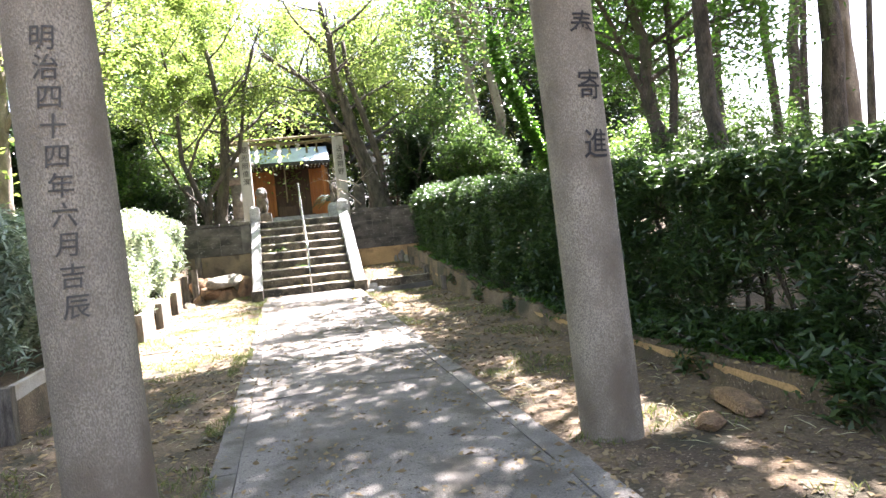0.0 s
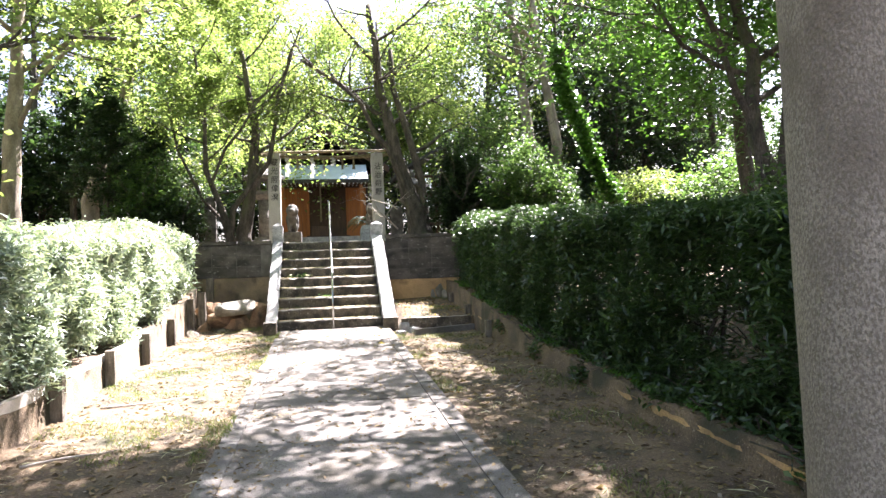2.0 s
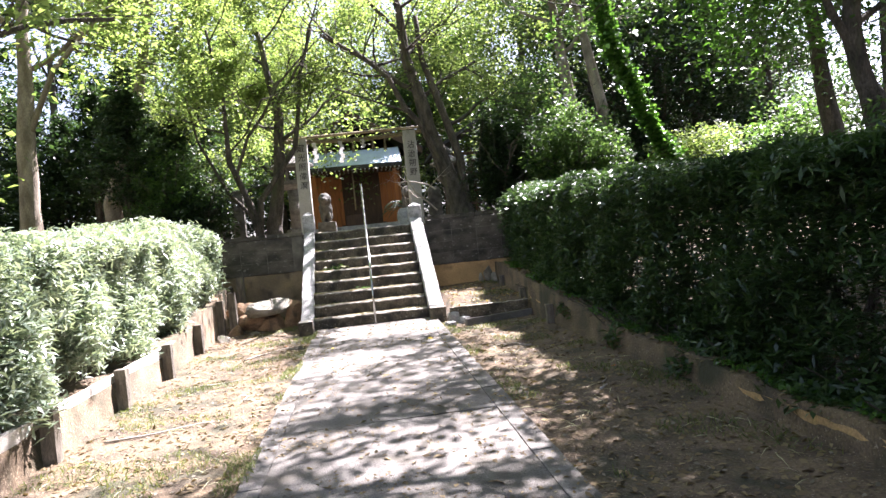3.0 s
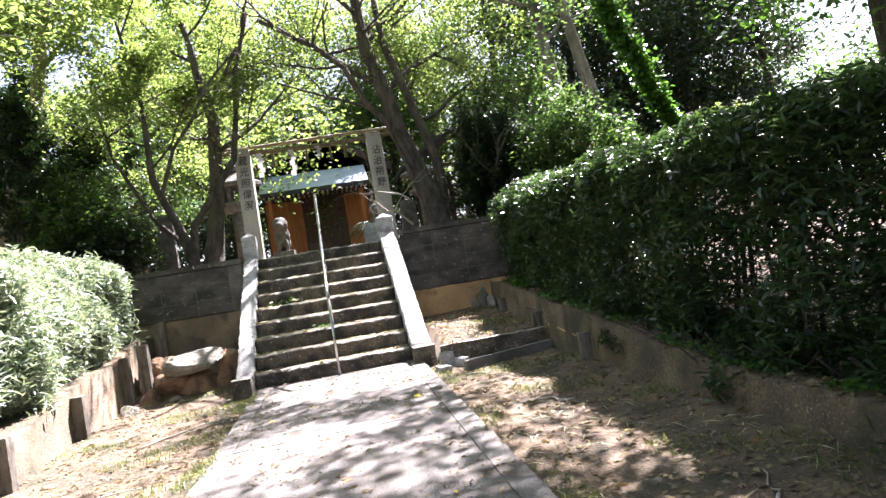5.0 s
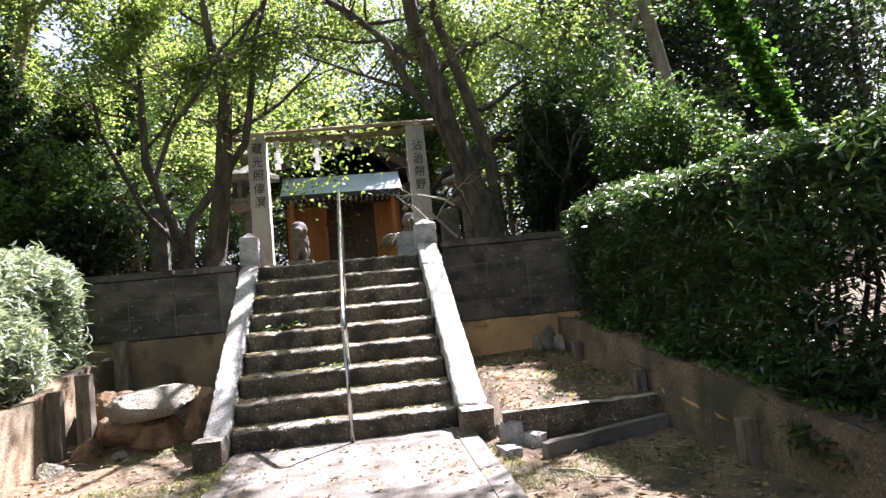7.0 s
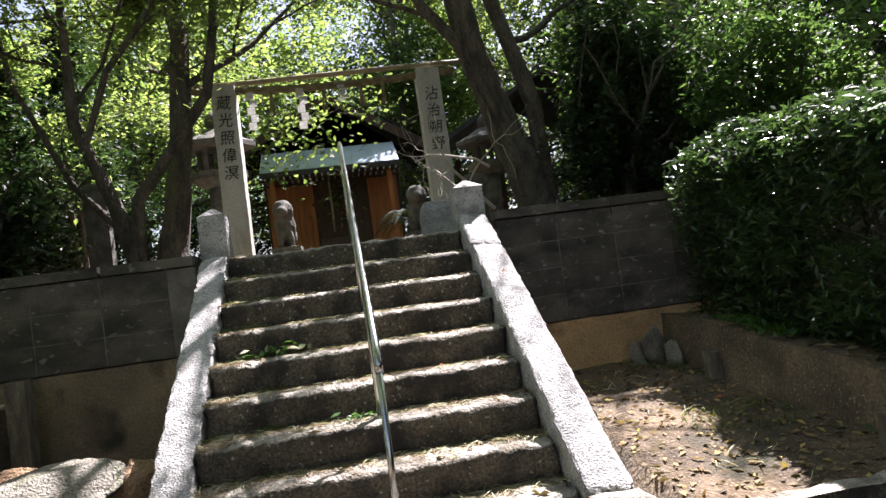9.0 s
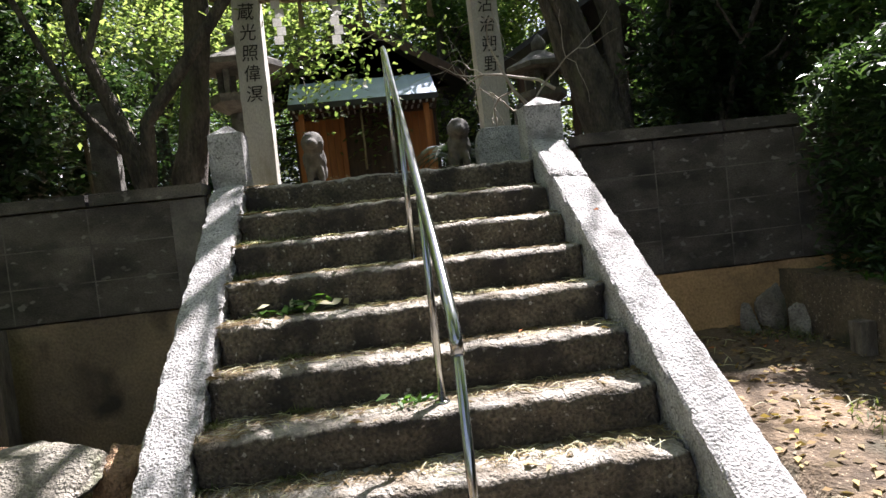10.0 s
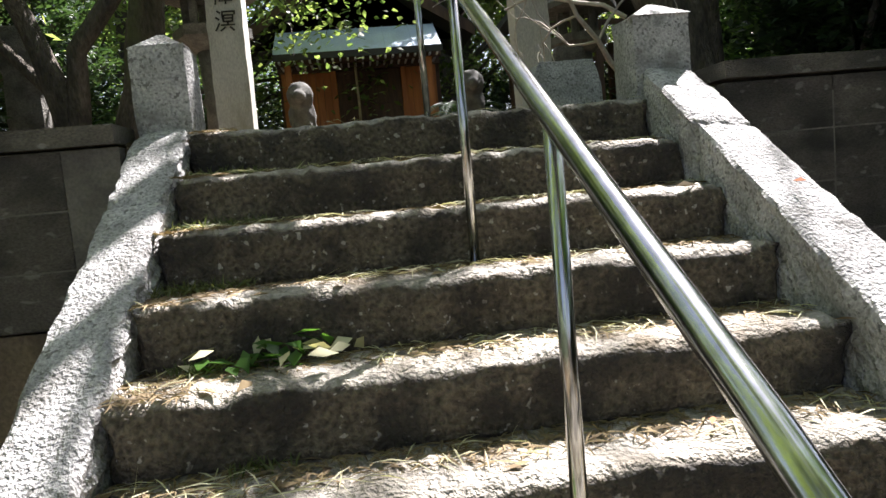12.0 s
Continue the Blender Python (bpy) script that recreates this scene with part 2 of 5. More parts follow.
def rough_box(x0, x1, y0, y1, z0, z1, res=0.06, amp=0.012, seed=0, bevel=0.012, func=None):
    """A hewn block: a box cut into a grid, with uneven faces and worn edges."""
    bm = bmesh.new()
    bmesh.ops.create_cube(bm, size=1.0)
    size = (x1 - x0, y1 - y0, z1 - z0)
    for ax in range(3):
        cuts = max(0, int(size[ax] / res) - 1)
        if cuts:
            es = [e for e in bm.edges if abs((e.verts[0].co - e.verts[1].co)[ax]) > 1e-4 and abs(abs((e.verts[0].co - e.verts[1].co)[ax]) - 1) < 1e-4]
            bmesh.ops.subdivide_edges(bm, edges=es, cuts=cuts, use_grid_fill=True)
    mid = Vector(((x0 + x1) / 2, (y0 + y1) / 2, (z0 + z1) / 2))
    for v in bm.verts:
        on = sum(1 for a in range(3) if abs(abs(v.co[a]) - 0.5) < 1e-4)
        d = v.co.copy()
        p = Vector([d[a] * size[a] for a in range(3)])
        nrm = Vector([math.copysign(1, d[a]) if abs(abs(d[a]) - 0.5) < 1e-4 else 0 for a in range(3)])
        p += mid
        w = noise.noise(p * 7 + Vector((seed * 3.1, seed * 1.7, 0))) * amp * 0.5 + noise.noise(p * 23 + Vector((0, seed, 0))) * amp * 0.6 + noise.noise(p * 61 + Vector((seed, seed, 0))) * amp * 0.4
        p += nrm * (w - (bevel if on >= 2 else 0))
        if func:
            p = func(p)
        v.co = p
    return bm


def tube(pts, radii, sides=8, bumpy=0.0, seed=0, cap=True):
    """Vertices and faces of a tube along points."""
    pts = [Vector(p) for p in pts]
    vs, fs = [], []
    up = Vector((0.31, 0.95, 0.1)).normalized()
    for i, p in enumerate(pts):
        d = (pts[min(i + 1, len(pts) - 1)] - pts[max(i - 1, 0)]).normalized()
        a = d.cross(up)
        a = (a if a.length > 0.1 else d.cross(Vector((1, 0, 0)))).normalized()
        b = d.cross(a)
        for k in range(sides):
            an = 2 * math.pi * k / sides
            r = radii[i] * (1 + bumpy * noise.noise(Vector((math.cos(an) * 2 + seed, math.sin(an) * 2, i * 0.35))))
            vs.append(p + a * (r * math.cos(an)) + b * (r * math.sin(an)))
    for i in range(len(pts) - 1):
        for k in range(sides):
            k2 = (k + 1) % sides
            fs.append((i * sides + k, i * sides + k2, (i + 1) * sides + k2, (i + 1) * sides + k))
    if cap:
        fs.append(tuple(range(sides))[::-1])
        fs.append(tuple((len(pts) - 1) * sides + k for k in range(sides)))
    return vs, fs


def joined(tubes):
    vs, fs = [], []
    for v, f in tubes:
        o = len(vs)
        vs += v
        fs += [tuple(i + o for i in q) for q in f]
    return vs, fs


def leaf_arrays(centres, rng, length=0.09, width=0.035, flat=0.3, droop=0.3, outward=None):
    """Folded leaves of four corners at the centres."""
    n = len(centres)
    c = np.asarray(centres)
    d = rng.normal(size=(n, 3))
    d[:, 2] = d[:, 2] * flat - droop
    if outward is not None:
        d += outward
    d /= np.linalg.norm(d, axis=1)[:, None]
    s = np.cross(d, rng.normal(size=(n, 3)) * (0.5, 0.5, 0.25) + (0, 0, 1.0))
    s /= np.linalg.norm(s, axis=1)[:, None] + 1e-9
    u = np.cross(s, d)
    L = (length * rng.uniform(0.7, 1.3, n))[:, None]
    W = (width * rng.uniform(0.7, 1.3, n))[:, None]
    v = np.empty((n, 4, 3))
    v[:, 0] = c - d * L / 2
    v[:, 1] = c + s * W / 2 + u * L * 0.06 - d * L * 0.05
    v[:, 2] = c + d * L / 2 - u * L * 0.06
    v[:, 3] = c - s * W / 2 + u * L * 0.06 - d * L * 0.05
    return v.reshape(-1, 3)


def leaves(name, centres, rng, material, parent=None, label="", kind="", **kw):
    v = leaf_arrays(centres, rng, **kw)
    n = len(v) // 4
    me = bpy.data.meshes.new(name)
    me.vertices.add(n * 4)
    me.vertices.foreach_set("co", v.astype(np.float32).ravel())
    me.loops.add(n * 4)
    me.loops.foreach_set("vertex_index", np.arange(n * 4, dtype=np.int32))
    me.polygons.add(n)
    me.polygons.foreach_set("loop_start", np.arange(0, n * 4, 4, dtype=np.int32))
    me.update(calc_edges=True)
    return link_mesh(name, me, material, parent, label, kind)


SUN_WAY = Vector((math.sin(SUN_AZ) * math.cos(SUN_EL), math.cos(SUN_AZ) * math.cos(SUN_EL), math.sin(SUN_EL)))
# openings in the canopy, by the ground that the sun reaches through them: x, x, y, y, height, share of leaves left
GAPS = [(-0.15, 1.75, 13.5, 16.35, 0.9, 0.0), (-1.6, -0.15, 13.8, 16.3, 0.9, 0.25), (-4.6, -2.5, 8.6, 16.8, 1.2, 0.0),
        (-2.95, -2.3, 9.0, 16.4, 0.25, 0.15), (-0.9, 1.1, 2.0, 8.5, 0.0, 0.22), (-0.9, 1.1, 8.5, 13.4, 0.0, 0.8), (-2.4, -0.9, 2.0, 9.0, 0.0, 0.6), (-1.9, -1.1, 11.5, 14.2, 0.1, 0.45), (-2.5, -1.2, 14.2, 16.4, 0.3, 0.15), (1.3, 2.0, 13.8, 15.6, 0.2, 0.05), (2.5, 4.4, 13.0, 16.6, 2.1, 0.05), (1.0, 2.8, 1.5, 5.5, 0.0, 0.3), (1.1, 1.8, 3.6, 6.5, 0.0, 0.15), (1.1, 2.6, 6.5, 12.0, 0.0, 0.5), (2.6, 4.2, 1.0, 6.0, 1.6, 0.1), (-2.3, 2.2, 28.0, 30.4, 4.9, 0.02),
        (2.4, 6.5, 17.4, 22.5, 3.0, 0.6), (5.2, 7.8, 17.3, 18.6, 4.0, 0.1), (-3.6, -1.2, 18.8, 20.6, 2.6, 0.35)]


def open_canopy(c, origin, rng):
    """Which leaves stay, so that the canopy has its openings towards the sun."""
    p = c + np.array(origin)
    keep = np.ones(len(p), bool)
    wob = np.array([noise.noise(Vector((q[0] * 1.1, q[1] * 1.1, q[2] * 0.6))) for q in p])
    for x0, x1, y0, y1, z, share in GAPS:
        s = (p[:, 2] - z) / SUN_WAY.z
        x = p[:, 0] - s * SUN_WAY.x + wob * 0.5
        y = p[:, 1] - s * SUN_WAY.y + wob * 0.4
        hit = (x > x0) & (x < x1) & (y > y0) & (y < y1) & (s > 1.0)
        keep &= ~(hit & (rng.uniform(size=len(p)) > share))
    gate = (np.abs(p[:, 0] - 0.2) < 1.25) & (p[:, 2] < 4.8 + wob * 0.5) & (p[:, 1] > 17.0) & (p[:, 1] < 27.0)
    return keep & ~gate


def grow(rng, start, way, length, radius, depth, tubes, tips, wander=0.25, rise=0.05):
    """A limb that wanders and forks; the tips carry leaves."""
    n = 5
    p, d = Vector(start), Vector(way).normalized()
    pts, rad = [p.copy()], [radius]
    for i in range(n):
        d = (d + Vector(rng.normal(size=3)) * wander * 0.5 + Vector((0, 0, rise))).normalized()
        p = p + d * (length / n)
        pts.append(p.copy())
        rad.append(radius * (1 - 0.5 * (i + 1) / n))
        if depth <= 1:
            tips.append((p.copy(), length * 0.35))
    tubes.append(tube(pts, rad, 6 if depth > 1 else 4, 0.1, cap=False))
    if depth > 0:
        for k in range(rng.integers(3, 5)):
            j = int(rng.integers(2, n + 1))
            side = Vector(rng.normal(size=3))
            side = (side - d * side.dot(d)).normalized()
            grow(rng, pts[j], d * 0.6 + side * 0.75, length * rng.uniform(0.55, 0.75), rad[j] * 0.6, depth - 1, tubes, tips, wander, rise)


def tree(label, base, line, radius, crown, seed, bark, leafmat, count=9000, leaf=(0.10, 0.05), depth=2, limb=2.2, first=0.45,
         limbs=7, category="tree", group="", spread=0.5, extra=(), flare=1.35):
    """A tree whose trunk follows line (from its base); crown: limbs from the part of the trunk above first."""
    rng = np.random.default_rng(seed)
    e = thing("tree", label, category, group, base)
    pts = [Vector(q) for q in line]
    fine, rad = [], []
    for i in range(len(pts) - 1):
        for k in range(4):
            f = k / 4
            q = pts[i].lerp(pts[i + 1], f)
            fine.append(q + Vector((noise.noise(q * 0.9 + Vector((seed, 0, 0))), noise.noise(q * 0.9 + Vector((0, seed, 5))), 0)) * radius * 0.5 * min(1, q.z))
    fine.append(pts[-1])
    m = len(fine)
    for i in range(m):
        f = i / (m - 1)
        rad.append(radius * ((1 - 0.72 * f) + (flare - 1) * max(0, 1 - f * 8)))
    tubes, tips = [tube(fine, rad, 12, 0.22, seed)], []
    for q in extra:      # further stems: points and a radius
        pp = [Vector(w) for w in q[0]]
        ff = [pp[i].lerp(pp[i + 1], k / 3) for i in range(len(pp) - 1) for k in range(3)] + [pp[-1]]
        tubes.append(tube(ff, [q[1] * (1 - 0.6 * i / len(ff)) for i in range(len(ff))], 9, 0.2, seed))
        for i in range(max(2, limbs // 2)):
            a = ff[int(rng.integers(len(ff) // 2, len(ff)))]
            an = rng.uniform(0, 6.28)
            grow(rng, a, (math.cos(an), math.sin(an), rng.uniform(0.1, 0.9)), limb * rng.uniform(0.5, 0.8), q[1] * 0.4, depth - 1, tubes, tips)
    for i in range(limbs):
        f = first + (1 - first) * (i + 0.5) / limbs
        j = min(m - 1, int(f * (m - 1)))
        an = i * 2.4 + rng.uniform(-0.5, 0.5)
        grow(rng, fine[j], (math.cos(an), math.sin(an), spread), limb * (1.15 - 0.5 * f) * rng.uniform(0.8, 1.2), max(0.02, rad[j] * 0.45), depth, tubes, tips)
    v, f = joined(tubes)
    arrays("trunk", v, f, bark, e, smooth=True)
    if count and tips:
        tp = np.array([t[0] for t in tips])
        tr = np.array([t[1] for t in tips])
        pick = rng.integers(0, len(tp), count)
        c = tp[pick] + rng.normal(size=(count, 3)) * (tr[pick] * crown)[:, None]
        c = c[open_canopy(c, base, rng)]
        leaves("crown", c, rng, leafmat, e, length=leaf[0], width=leaf[1])
    return e


# ---- ground ----
def slope(y):
    return -0.12 + 0.12 * min(1.0, max(0.0, (y - 7.0) / 7.5))


def height(x, y):
    """The height of the soil."""
    n = noise.noise(Vector((x * 0.9, y * 0.9, 0.3))) * 0.03 + noise.noise(Vector((x * 3, y * 3, 2.3))) * 0.012
    z = slope(y) - 0.035 + n
    side = abs(x)
    if y > 16.82:
        return 1.66 + n + 0.02 * min(30, max(0, y - 30))
    if x > 1.3 and y > 14.0 and x < 2.56:
        z = 0.19 + n * 1.5 + 0.06 * (y - 14)
    if x < -1.3 and y > 14.5:
        z += 0.1 * min(1, y - 14.5)
    if x < -2.64:
        z = slope(y) + 0.25 + 0.5 * max(0, min(1, (y - 12) / 4)) + n * 2
    if x > 2.56:
        z = slope(y) + 0.16 + 0.55 * max(0, min(1, (y - 10) / 6)) + n * 2
    if side > 5:
        k = min(1, (side - 5) / 6) * max(0, min(1, (y - 2) / 14))
        z += k * (1.5 - z)
    return z


def axis(near, lo, hi, step, far):
    a = list(np.arange(lo, hi + 1e-6, step))
    d, x = step, hi
    while x < far:
        d *= 1.35
        x += d
        a.append(x)
    d, x = step, lo
    while x > -far:
        d *= 1.35
        x -= d
        a.insert(0, x)
    return sorted(set([round(float(q), 4) for q in a] + near))


gx = axis([-2.63, -2.65, 2.55, 2.57], -6.0, 6.0, 0.12, 600)
gy = axis([16.80, 16.84, 13.96, 14.03], -1.0, 24.0, 0.14, 600)
gv = [(x, y, height(x, y)) for y in gy for x in gx]
w = len(gx)
gf = [(j * w + i, j * w + i + 1, (j + 1) * w + i + 1, (j + 1) * w + i) for j in range(len(gy) - 1) for i in range(w - 1)]
tagged(arrays("ground", gv, gf, M_SOIL, smooth=True), label="bare dry yellow-brown soil with patches of moss and litter", kind="structure")

# ---- concrete path ----
path = tagged(new("pavement"), label="grey concrete path with narrow kerb strips leading to the stone steps", kind="structure")
PX0, PX1 = -0.95, 1.02
y, i = -3.0, 0
while y < 14.45:
    y2 = min(14.47, y + 2.9)

    def lay(p, top=0.02):
        p.z += slope(p.y)
        return p
    part("slab", rough_box(PX0 + 0.151, PX1 - 0.161, y + 0.004, y2 - 0.004, -0.15, 0.022, 0.16, 0.007, i, 0.002, lay), M_PATH, path)
    y, i = y2, i + 1
y = -3.0
while y < 14.45:
    y2 = min(14.47, y + 1.75)
    part("kerb", rough_box(PX0, PX0 + 0.15, y + 0.004, y2 - 0.004, -0.15, 0.024, 0.12, 0.007, i, 0.002, lay), M_KERB, path)
    part("kerb", rough_box(PX1 - 0.16, PX1, y + 0.004, y2 - 0.004, -0.15, 0.026, 0.12, 0.007, i + 7, 0.003, lay), M_KERB, path)
    y, i = y2, i + 1

# ---- stairs ----
RISE, RUN, Y0, SX0, SX1 = 0.186, 0.287, 14.49, -0.985, 0.925
stairs = thing("stone_staircase", "nine worn rough stone steps between sloping granite side slabs", "staircase", at=(0, Y0, 0))


def at_parent(ob, e):
    ob.matrix_parent_inverse = Matrix.Translation(-e.location)
    return ob


for k in range(9):
    y = Y0 + RUN * k
    z = RISE * (k + 1)
    back = y + RUN + 0.08 if k < 8 else y + 0.42
    st = at_parent(part("step", rough_box(SX0, SX1, y, back, z - RISE - 0.02, z, 0.03, 0.021, k * 5 + 2, 0.012), M_STEP, stairs, "dark pitted stone step, tread coloured paler as if sunlit", smooth=True), stairs)


def balustrade(x0, x1, seed, up_in, up_out, xin):
    e = thing("stone_balustrade", "sloping granite side slab of the steps with square end posts", "balustrade", "side slabs of the steps", at=((x0 + x1) / 2, Y0, 0))
    ys = [14.40, 16.42, 16.87]
    for j in range(2):
        ya, yb = ys[j], ys[j + 1] - 0.006

        def lean(p):
            t = RISE / RUN * (p.y - Y0)
            top = t + up_in + (up_out - up_in) * abs(p.x - xin) / (x1 - x0)
            low = max(-0.15, t - 0.3)
            p.z = low + (top - low) * p.z
            return p
        at_parent(part("slab", rough_box(x0, x1, ya, yb, 0.0, 1.0, 0.032, 0.024 if xin < 0 else 0.015, seed + j, 0.012, lambda p: lean(p)), M_GRAN, e), e)
    at_parent(part("foot_post", rough_box(x0 - 0.02, x1 + 0.02, 14.14, 14.40, -0.2, 0.21, 0.07, 0.01, seed + 3, 0.012), M_STEP, e, "short stained granite foot post"), e)
    bm = rough_box(x0 - 0.02, x1 + 0.02, 16.88, 17.14, 1.3, 2.06, 0.07, 0.008, seed + 4, 0.012)
    at_parent(part("head_post", bm, M_GRAN, e, "granite head post with a low pyramid top"), e)
    bm = bmesh.new()
    bmesh.ops.create_cone(bm, cap_ends=True, segments=4, radius1=(x1 - x0 + 0.03) * 0.7, radius2=0.02, depth=0.07, matrix=Matrix.Translation(((x0 + x1) / 2, 17.01, 2.075)) @ Matrix.Rotation(radians(45), 4, "Z"))
    at_parent(part("cap", bm, M_GRAN, e), e)
    return e


balustrade(-1.19, -0.99, 11, 0.18, 0.17, -0.99)
balustrade(0.93, 1.17, 23, 0.29, 0.26, 0.93)

# ---- handrail ----
rail = thing("handrail", "polished stainless steel handrail up the middle of the steps", "handrail", at=(0, 14.3, 0))


def pipe(name, pts, r, material, parent, label="", sides=14):
    v, f = tube(pts, [r] * len(pts), sides)
    return at_parent(arrays(name, v, f, material, parent, label, smooth=True), parent)


def rail_z(y):
    return 1.045 + (y - 14.42) * (2.60 - 1.045) / (17.2 - 14.42)


RX = 0.02
pipe("rail", [(RX, 14.36, 0.93), (RX, 14.38, 0.98), (RX, 14.43, 1.04), (RX, 14.6, rail_z(14.6)), (RX, 17.1, rail_z(17.1)), (RX, 17.19, 2.585), (RX, 17.215, 2.54)], 0.021, M_STEEL, rail)
for y, z in ((14.36, -0.02), (15.2, 0.555), (16.17, 1.11), (17.21, 1.68)):
    top = rail_z(y) - 0.01 if 14.4 < y < 17.2 else (0.94 if y < 15 else 2.55)
    pipe("post", [(RX, y, z), (RX, y, top)], 0.0165, M_STEEL, rail)
    pipe("flange", [(RX, y, z), (RX, y, z + 0.012)], 0.035, M_STEEL, rail)

# ---- block walls ----
def block_wall(name, x0, x1, low, label, foot):
    e = tagged(new(name), label=label, kind="structure")
    part("wall_core", rough_box(x0, x1, 16.81, 16.95, -0.3, 1.60, 0.4, 0.0, 3, 0.0), M_BLOCK, e)
    part("footing", rough_box(x0, x1, 16.75, 16.81, -0.3, low - 0.004, 0.1, 0.016, 3, 0.008), foot, e, "rendered footing stained by mud")
    part("mortar", rough_box(x0 + 0.01, x1 - 0.01, 16.742, 16.809, low + 0.002, 1.64, 0.3, 0.0, 3, 0.0), M_MORTAR, e, "pale mortar in the joints")
    bw, bh, z, r = 0.505, 0.228, low, 0
    base = box(0, bw - 0.008, 0, 0.075, 0, bh - 0.007, 0.004)
    me = bpy.data.meshes.new("block")
    base.to_mesh(me)
    base.free()
    me.materials.append(M_BLOCK)
    while z + bh < 1.72:
        x = x0 + 0.02
        while x + bw <= x1 + 0.02:
            o = new("block", me)
            o.parent = e
            o.location = (x, 16.735 + random.uniform(0, 0.004), z)
            x += bw
        z += bh
    yy = 16.70
    x = x0
    while x < x1 - 0.05:
        x2 = min(x1, x + 1.02)
        part("coping", rough_box(x + 0.004, x2 - 0.004, yy, 16.97, z, z + 0.09, 0.15, 0.006, int(x * 7), 0.008), M_BLOCK, e)
        x = x2


block_wall("wall_1", 1.22, 6.4, 0.80, "dark weathered concrete block retaining wall with mud-stained footing", M_BASE)
block_wall("wall_2", -6.0, -1.22, 0.96, "dark weathered concrete block retaining wall behind rocks", M_DULL)

# ---- low side walls ----
def low_wall(name, x, face, ys, zt, label, material):
    e = tagged(new(name), label=label, kind="structure")
    for a, b in zip(ys[:-1], ys[1:]):
        za, zb = zt(a), zt(b)

        def f(p):
            k = (p.y - a) / (b - a)
            base = slope(p.y) - 0.15
            p.z = base + (p.z) * (za + (zb - za) * k - base)
            return p
        part("board", rough_box(min(x, x + face), max(x, x + face), a + 0.004, b - 0.004, 0, 1, 0.14, 0.006, int(a * 3), 0.004, f), material, e)
    return e


def stake(x, y, z0, z1, wd, seed, label):
    e = rough_box(x - wd / 2, x + wd / 2, y - wd / 2, y + wd / 2, z0, z1, 0.08, 0.007, seed, 0.008)
    o = part("stake", e, M_STAKE)
    return tagged(o, label=label, category="post", group="stakes along the low walls")


ys = [y for y in np.arange(2.65, 16.2, 1.56)]
ztL = lambda y: 0.22 + 0.0 * y + (0.016 * max(0, y - 8)) + 0.13 * max(0, y - 13.3)
low_wall("wall_3", -2.66, -0.06, ys + [16.72], ztL, "low sunlit concrete board wall below the pale hedge", M_LWALL)
for i, y in enumerate(ys):
    stake(-2.59, y, -0.3, ztL(y) + 0.06, 0.125, i, "short brown square stake holding the low concrete board wall")
stake(-2.45, 16.45, -0.1, 0.98, 0.15, 40, "tall grey square post at the end of the low wall")
stake(-2.42, 15.35, -0.1, 0.74, 0.14, 41, "grey square post before the low wall")
ztR = lambda y: -0.01 + 0.05 * max(0, y - 9.5) + 0.04 * max(0, y - 12.5)
ysR = [1.2, 2.8, 4.4, 6.0, 7.6, 9.2, 10.8, 12.72, 14.3, 15.9]
low_wall("wall_4", 2.56, 0.06, ysR + [16.72], ztR, "low muddy concrete board wall below the dark hedge", M_BASE)
for i, y in enumerate(ysR[7:]):
    stake(2.50, y, -0.3, ztR(y) + 0.06, 0.11, 60 + i, "short brown square stake against the low muddy wall")

# low step to the raised soil
low = thing("low_step", "low grey kerb stones holding the raised soil beside the steps", "step", at=(1.8, 13.9, 0))
at_parent(part("kerb_stone", rough_box(1.20, 2.50, 13.93, 14.05, -0.1, 0.2, 0.1, 0.015, 7, 0.012), M_STEP, low), low)
at_parent(part("front_kerb", rough_box(-0.62, 0.62, -0.05, 0.05, -0.12, 0.05, 0.1, 0.01, 8, 0.01, lambda p: Matrix.Translation((1.95, 13.68, 0)) @ Matrix.Rotation(radians(22), 4, "Z") @ p), M_KERB, low), low)
for j, (bx, by, bw, bh) in enumerate(((1.27, 13.98, 0.17, 0.13), (1.17, 13.62, 0.15, 0.03), (1.42, 13.86, 0.12, 0.05))):
    o = part("stone_block", rough_box(-bw / 2, bw / 2, -0.10, 0.10, -0.1, bh, 0.05, 0.016, j + 90, 0.014), M_GRAN)
    o.location = (bx, by, slope(by))
    o.rotation_euler = (0, 0, 0.2 * j)
    tagged(o, label="small squarish grey stone block beside the foot of the steps", category="stone block", group="loose blocks beside the steps")


# ---- rocks ----
def rock(x, y, z, sx, sy, sz, seed, label, material=M_ROCK, cuts=9, tilt=0.0):
    """A boulder split along flat faces, with worn and pitted skin."""
    bm = bmesh.new()
    bmesh.ops.create_icosphere(bm, subdivisions=5, radius=1)
    rnd = random.Random(int(seed * 10) + 5)
    planes = []
    for i in range(cuts):
        n = Vector((rnd.gauss(0, 1), rnd.gauss(0, 1), rnd.gauss(0, 0.9))).normalized()
        planes.append((n, rnd.uniform(0.52, 0.8)))
    for v in bm.verts:
        d = v.co.normalized()
        p = d * (1 + 0.12 * noise.noise(d * 1.4 + Vector((seed, 0, 0))))
        for n, far in planes:
            over = p.dot(n) - far
            if over > 0:
                p -= n * over * 0.93
        k = 1 + 0.05 * noise.noise(d * 5 + Vector((0, seed, 0))) + 0.03 * noise.noise(d * 14 + Vector((seed, seed, 0)))
        v.co = Vector((p.x * sx, p.y * sy, p.z * sz)) * k * 1.3
    o = part("rock", bm, material, smooth=True)
    o.location = (x, y, z)
    o.rotation_euler = (tilt, tilt * 0.6, seed * 0.7)
    return tagged(o, label=label, category="rock", group="rocks beside the steps")


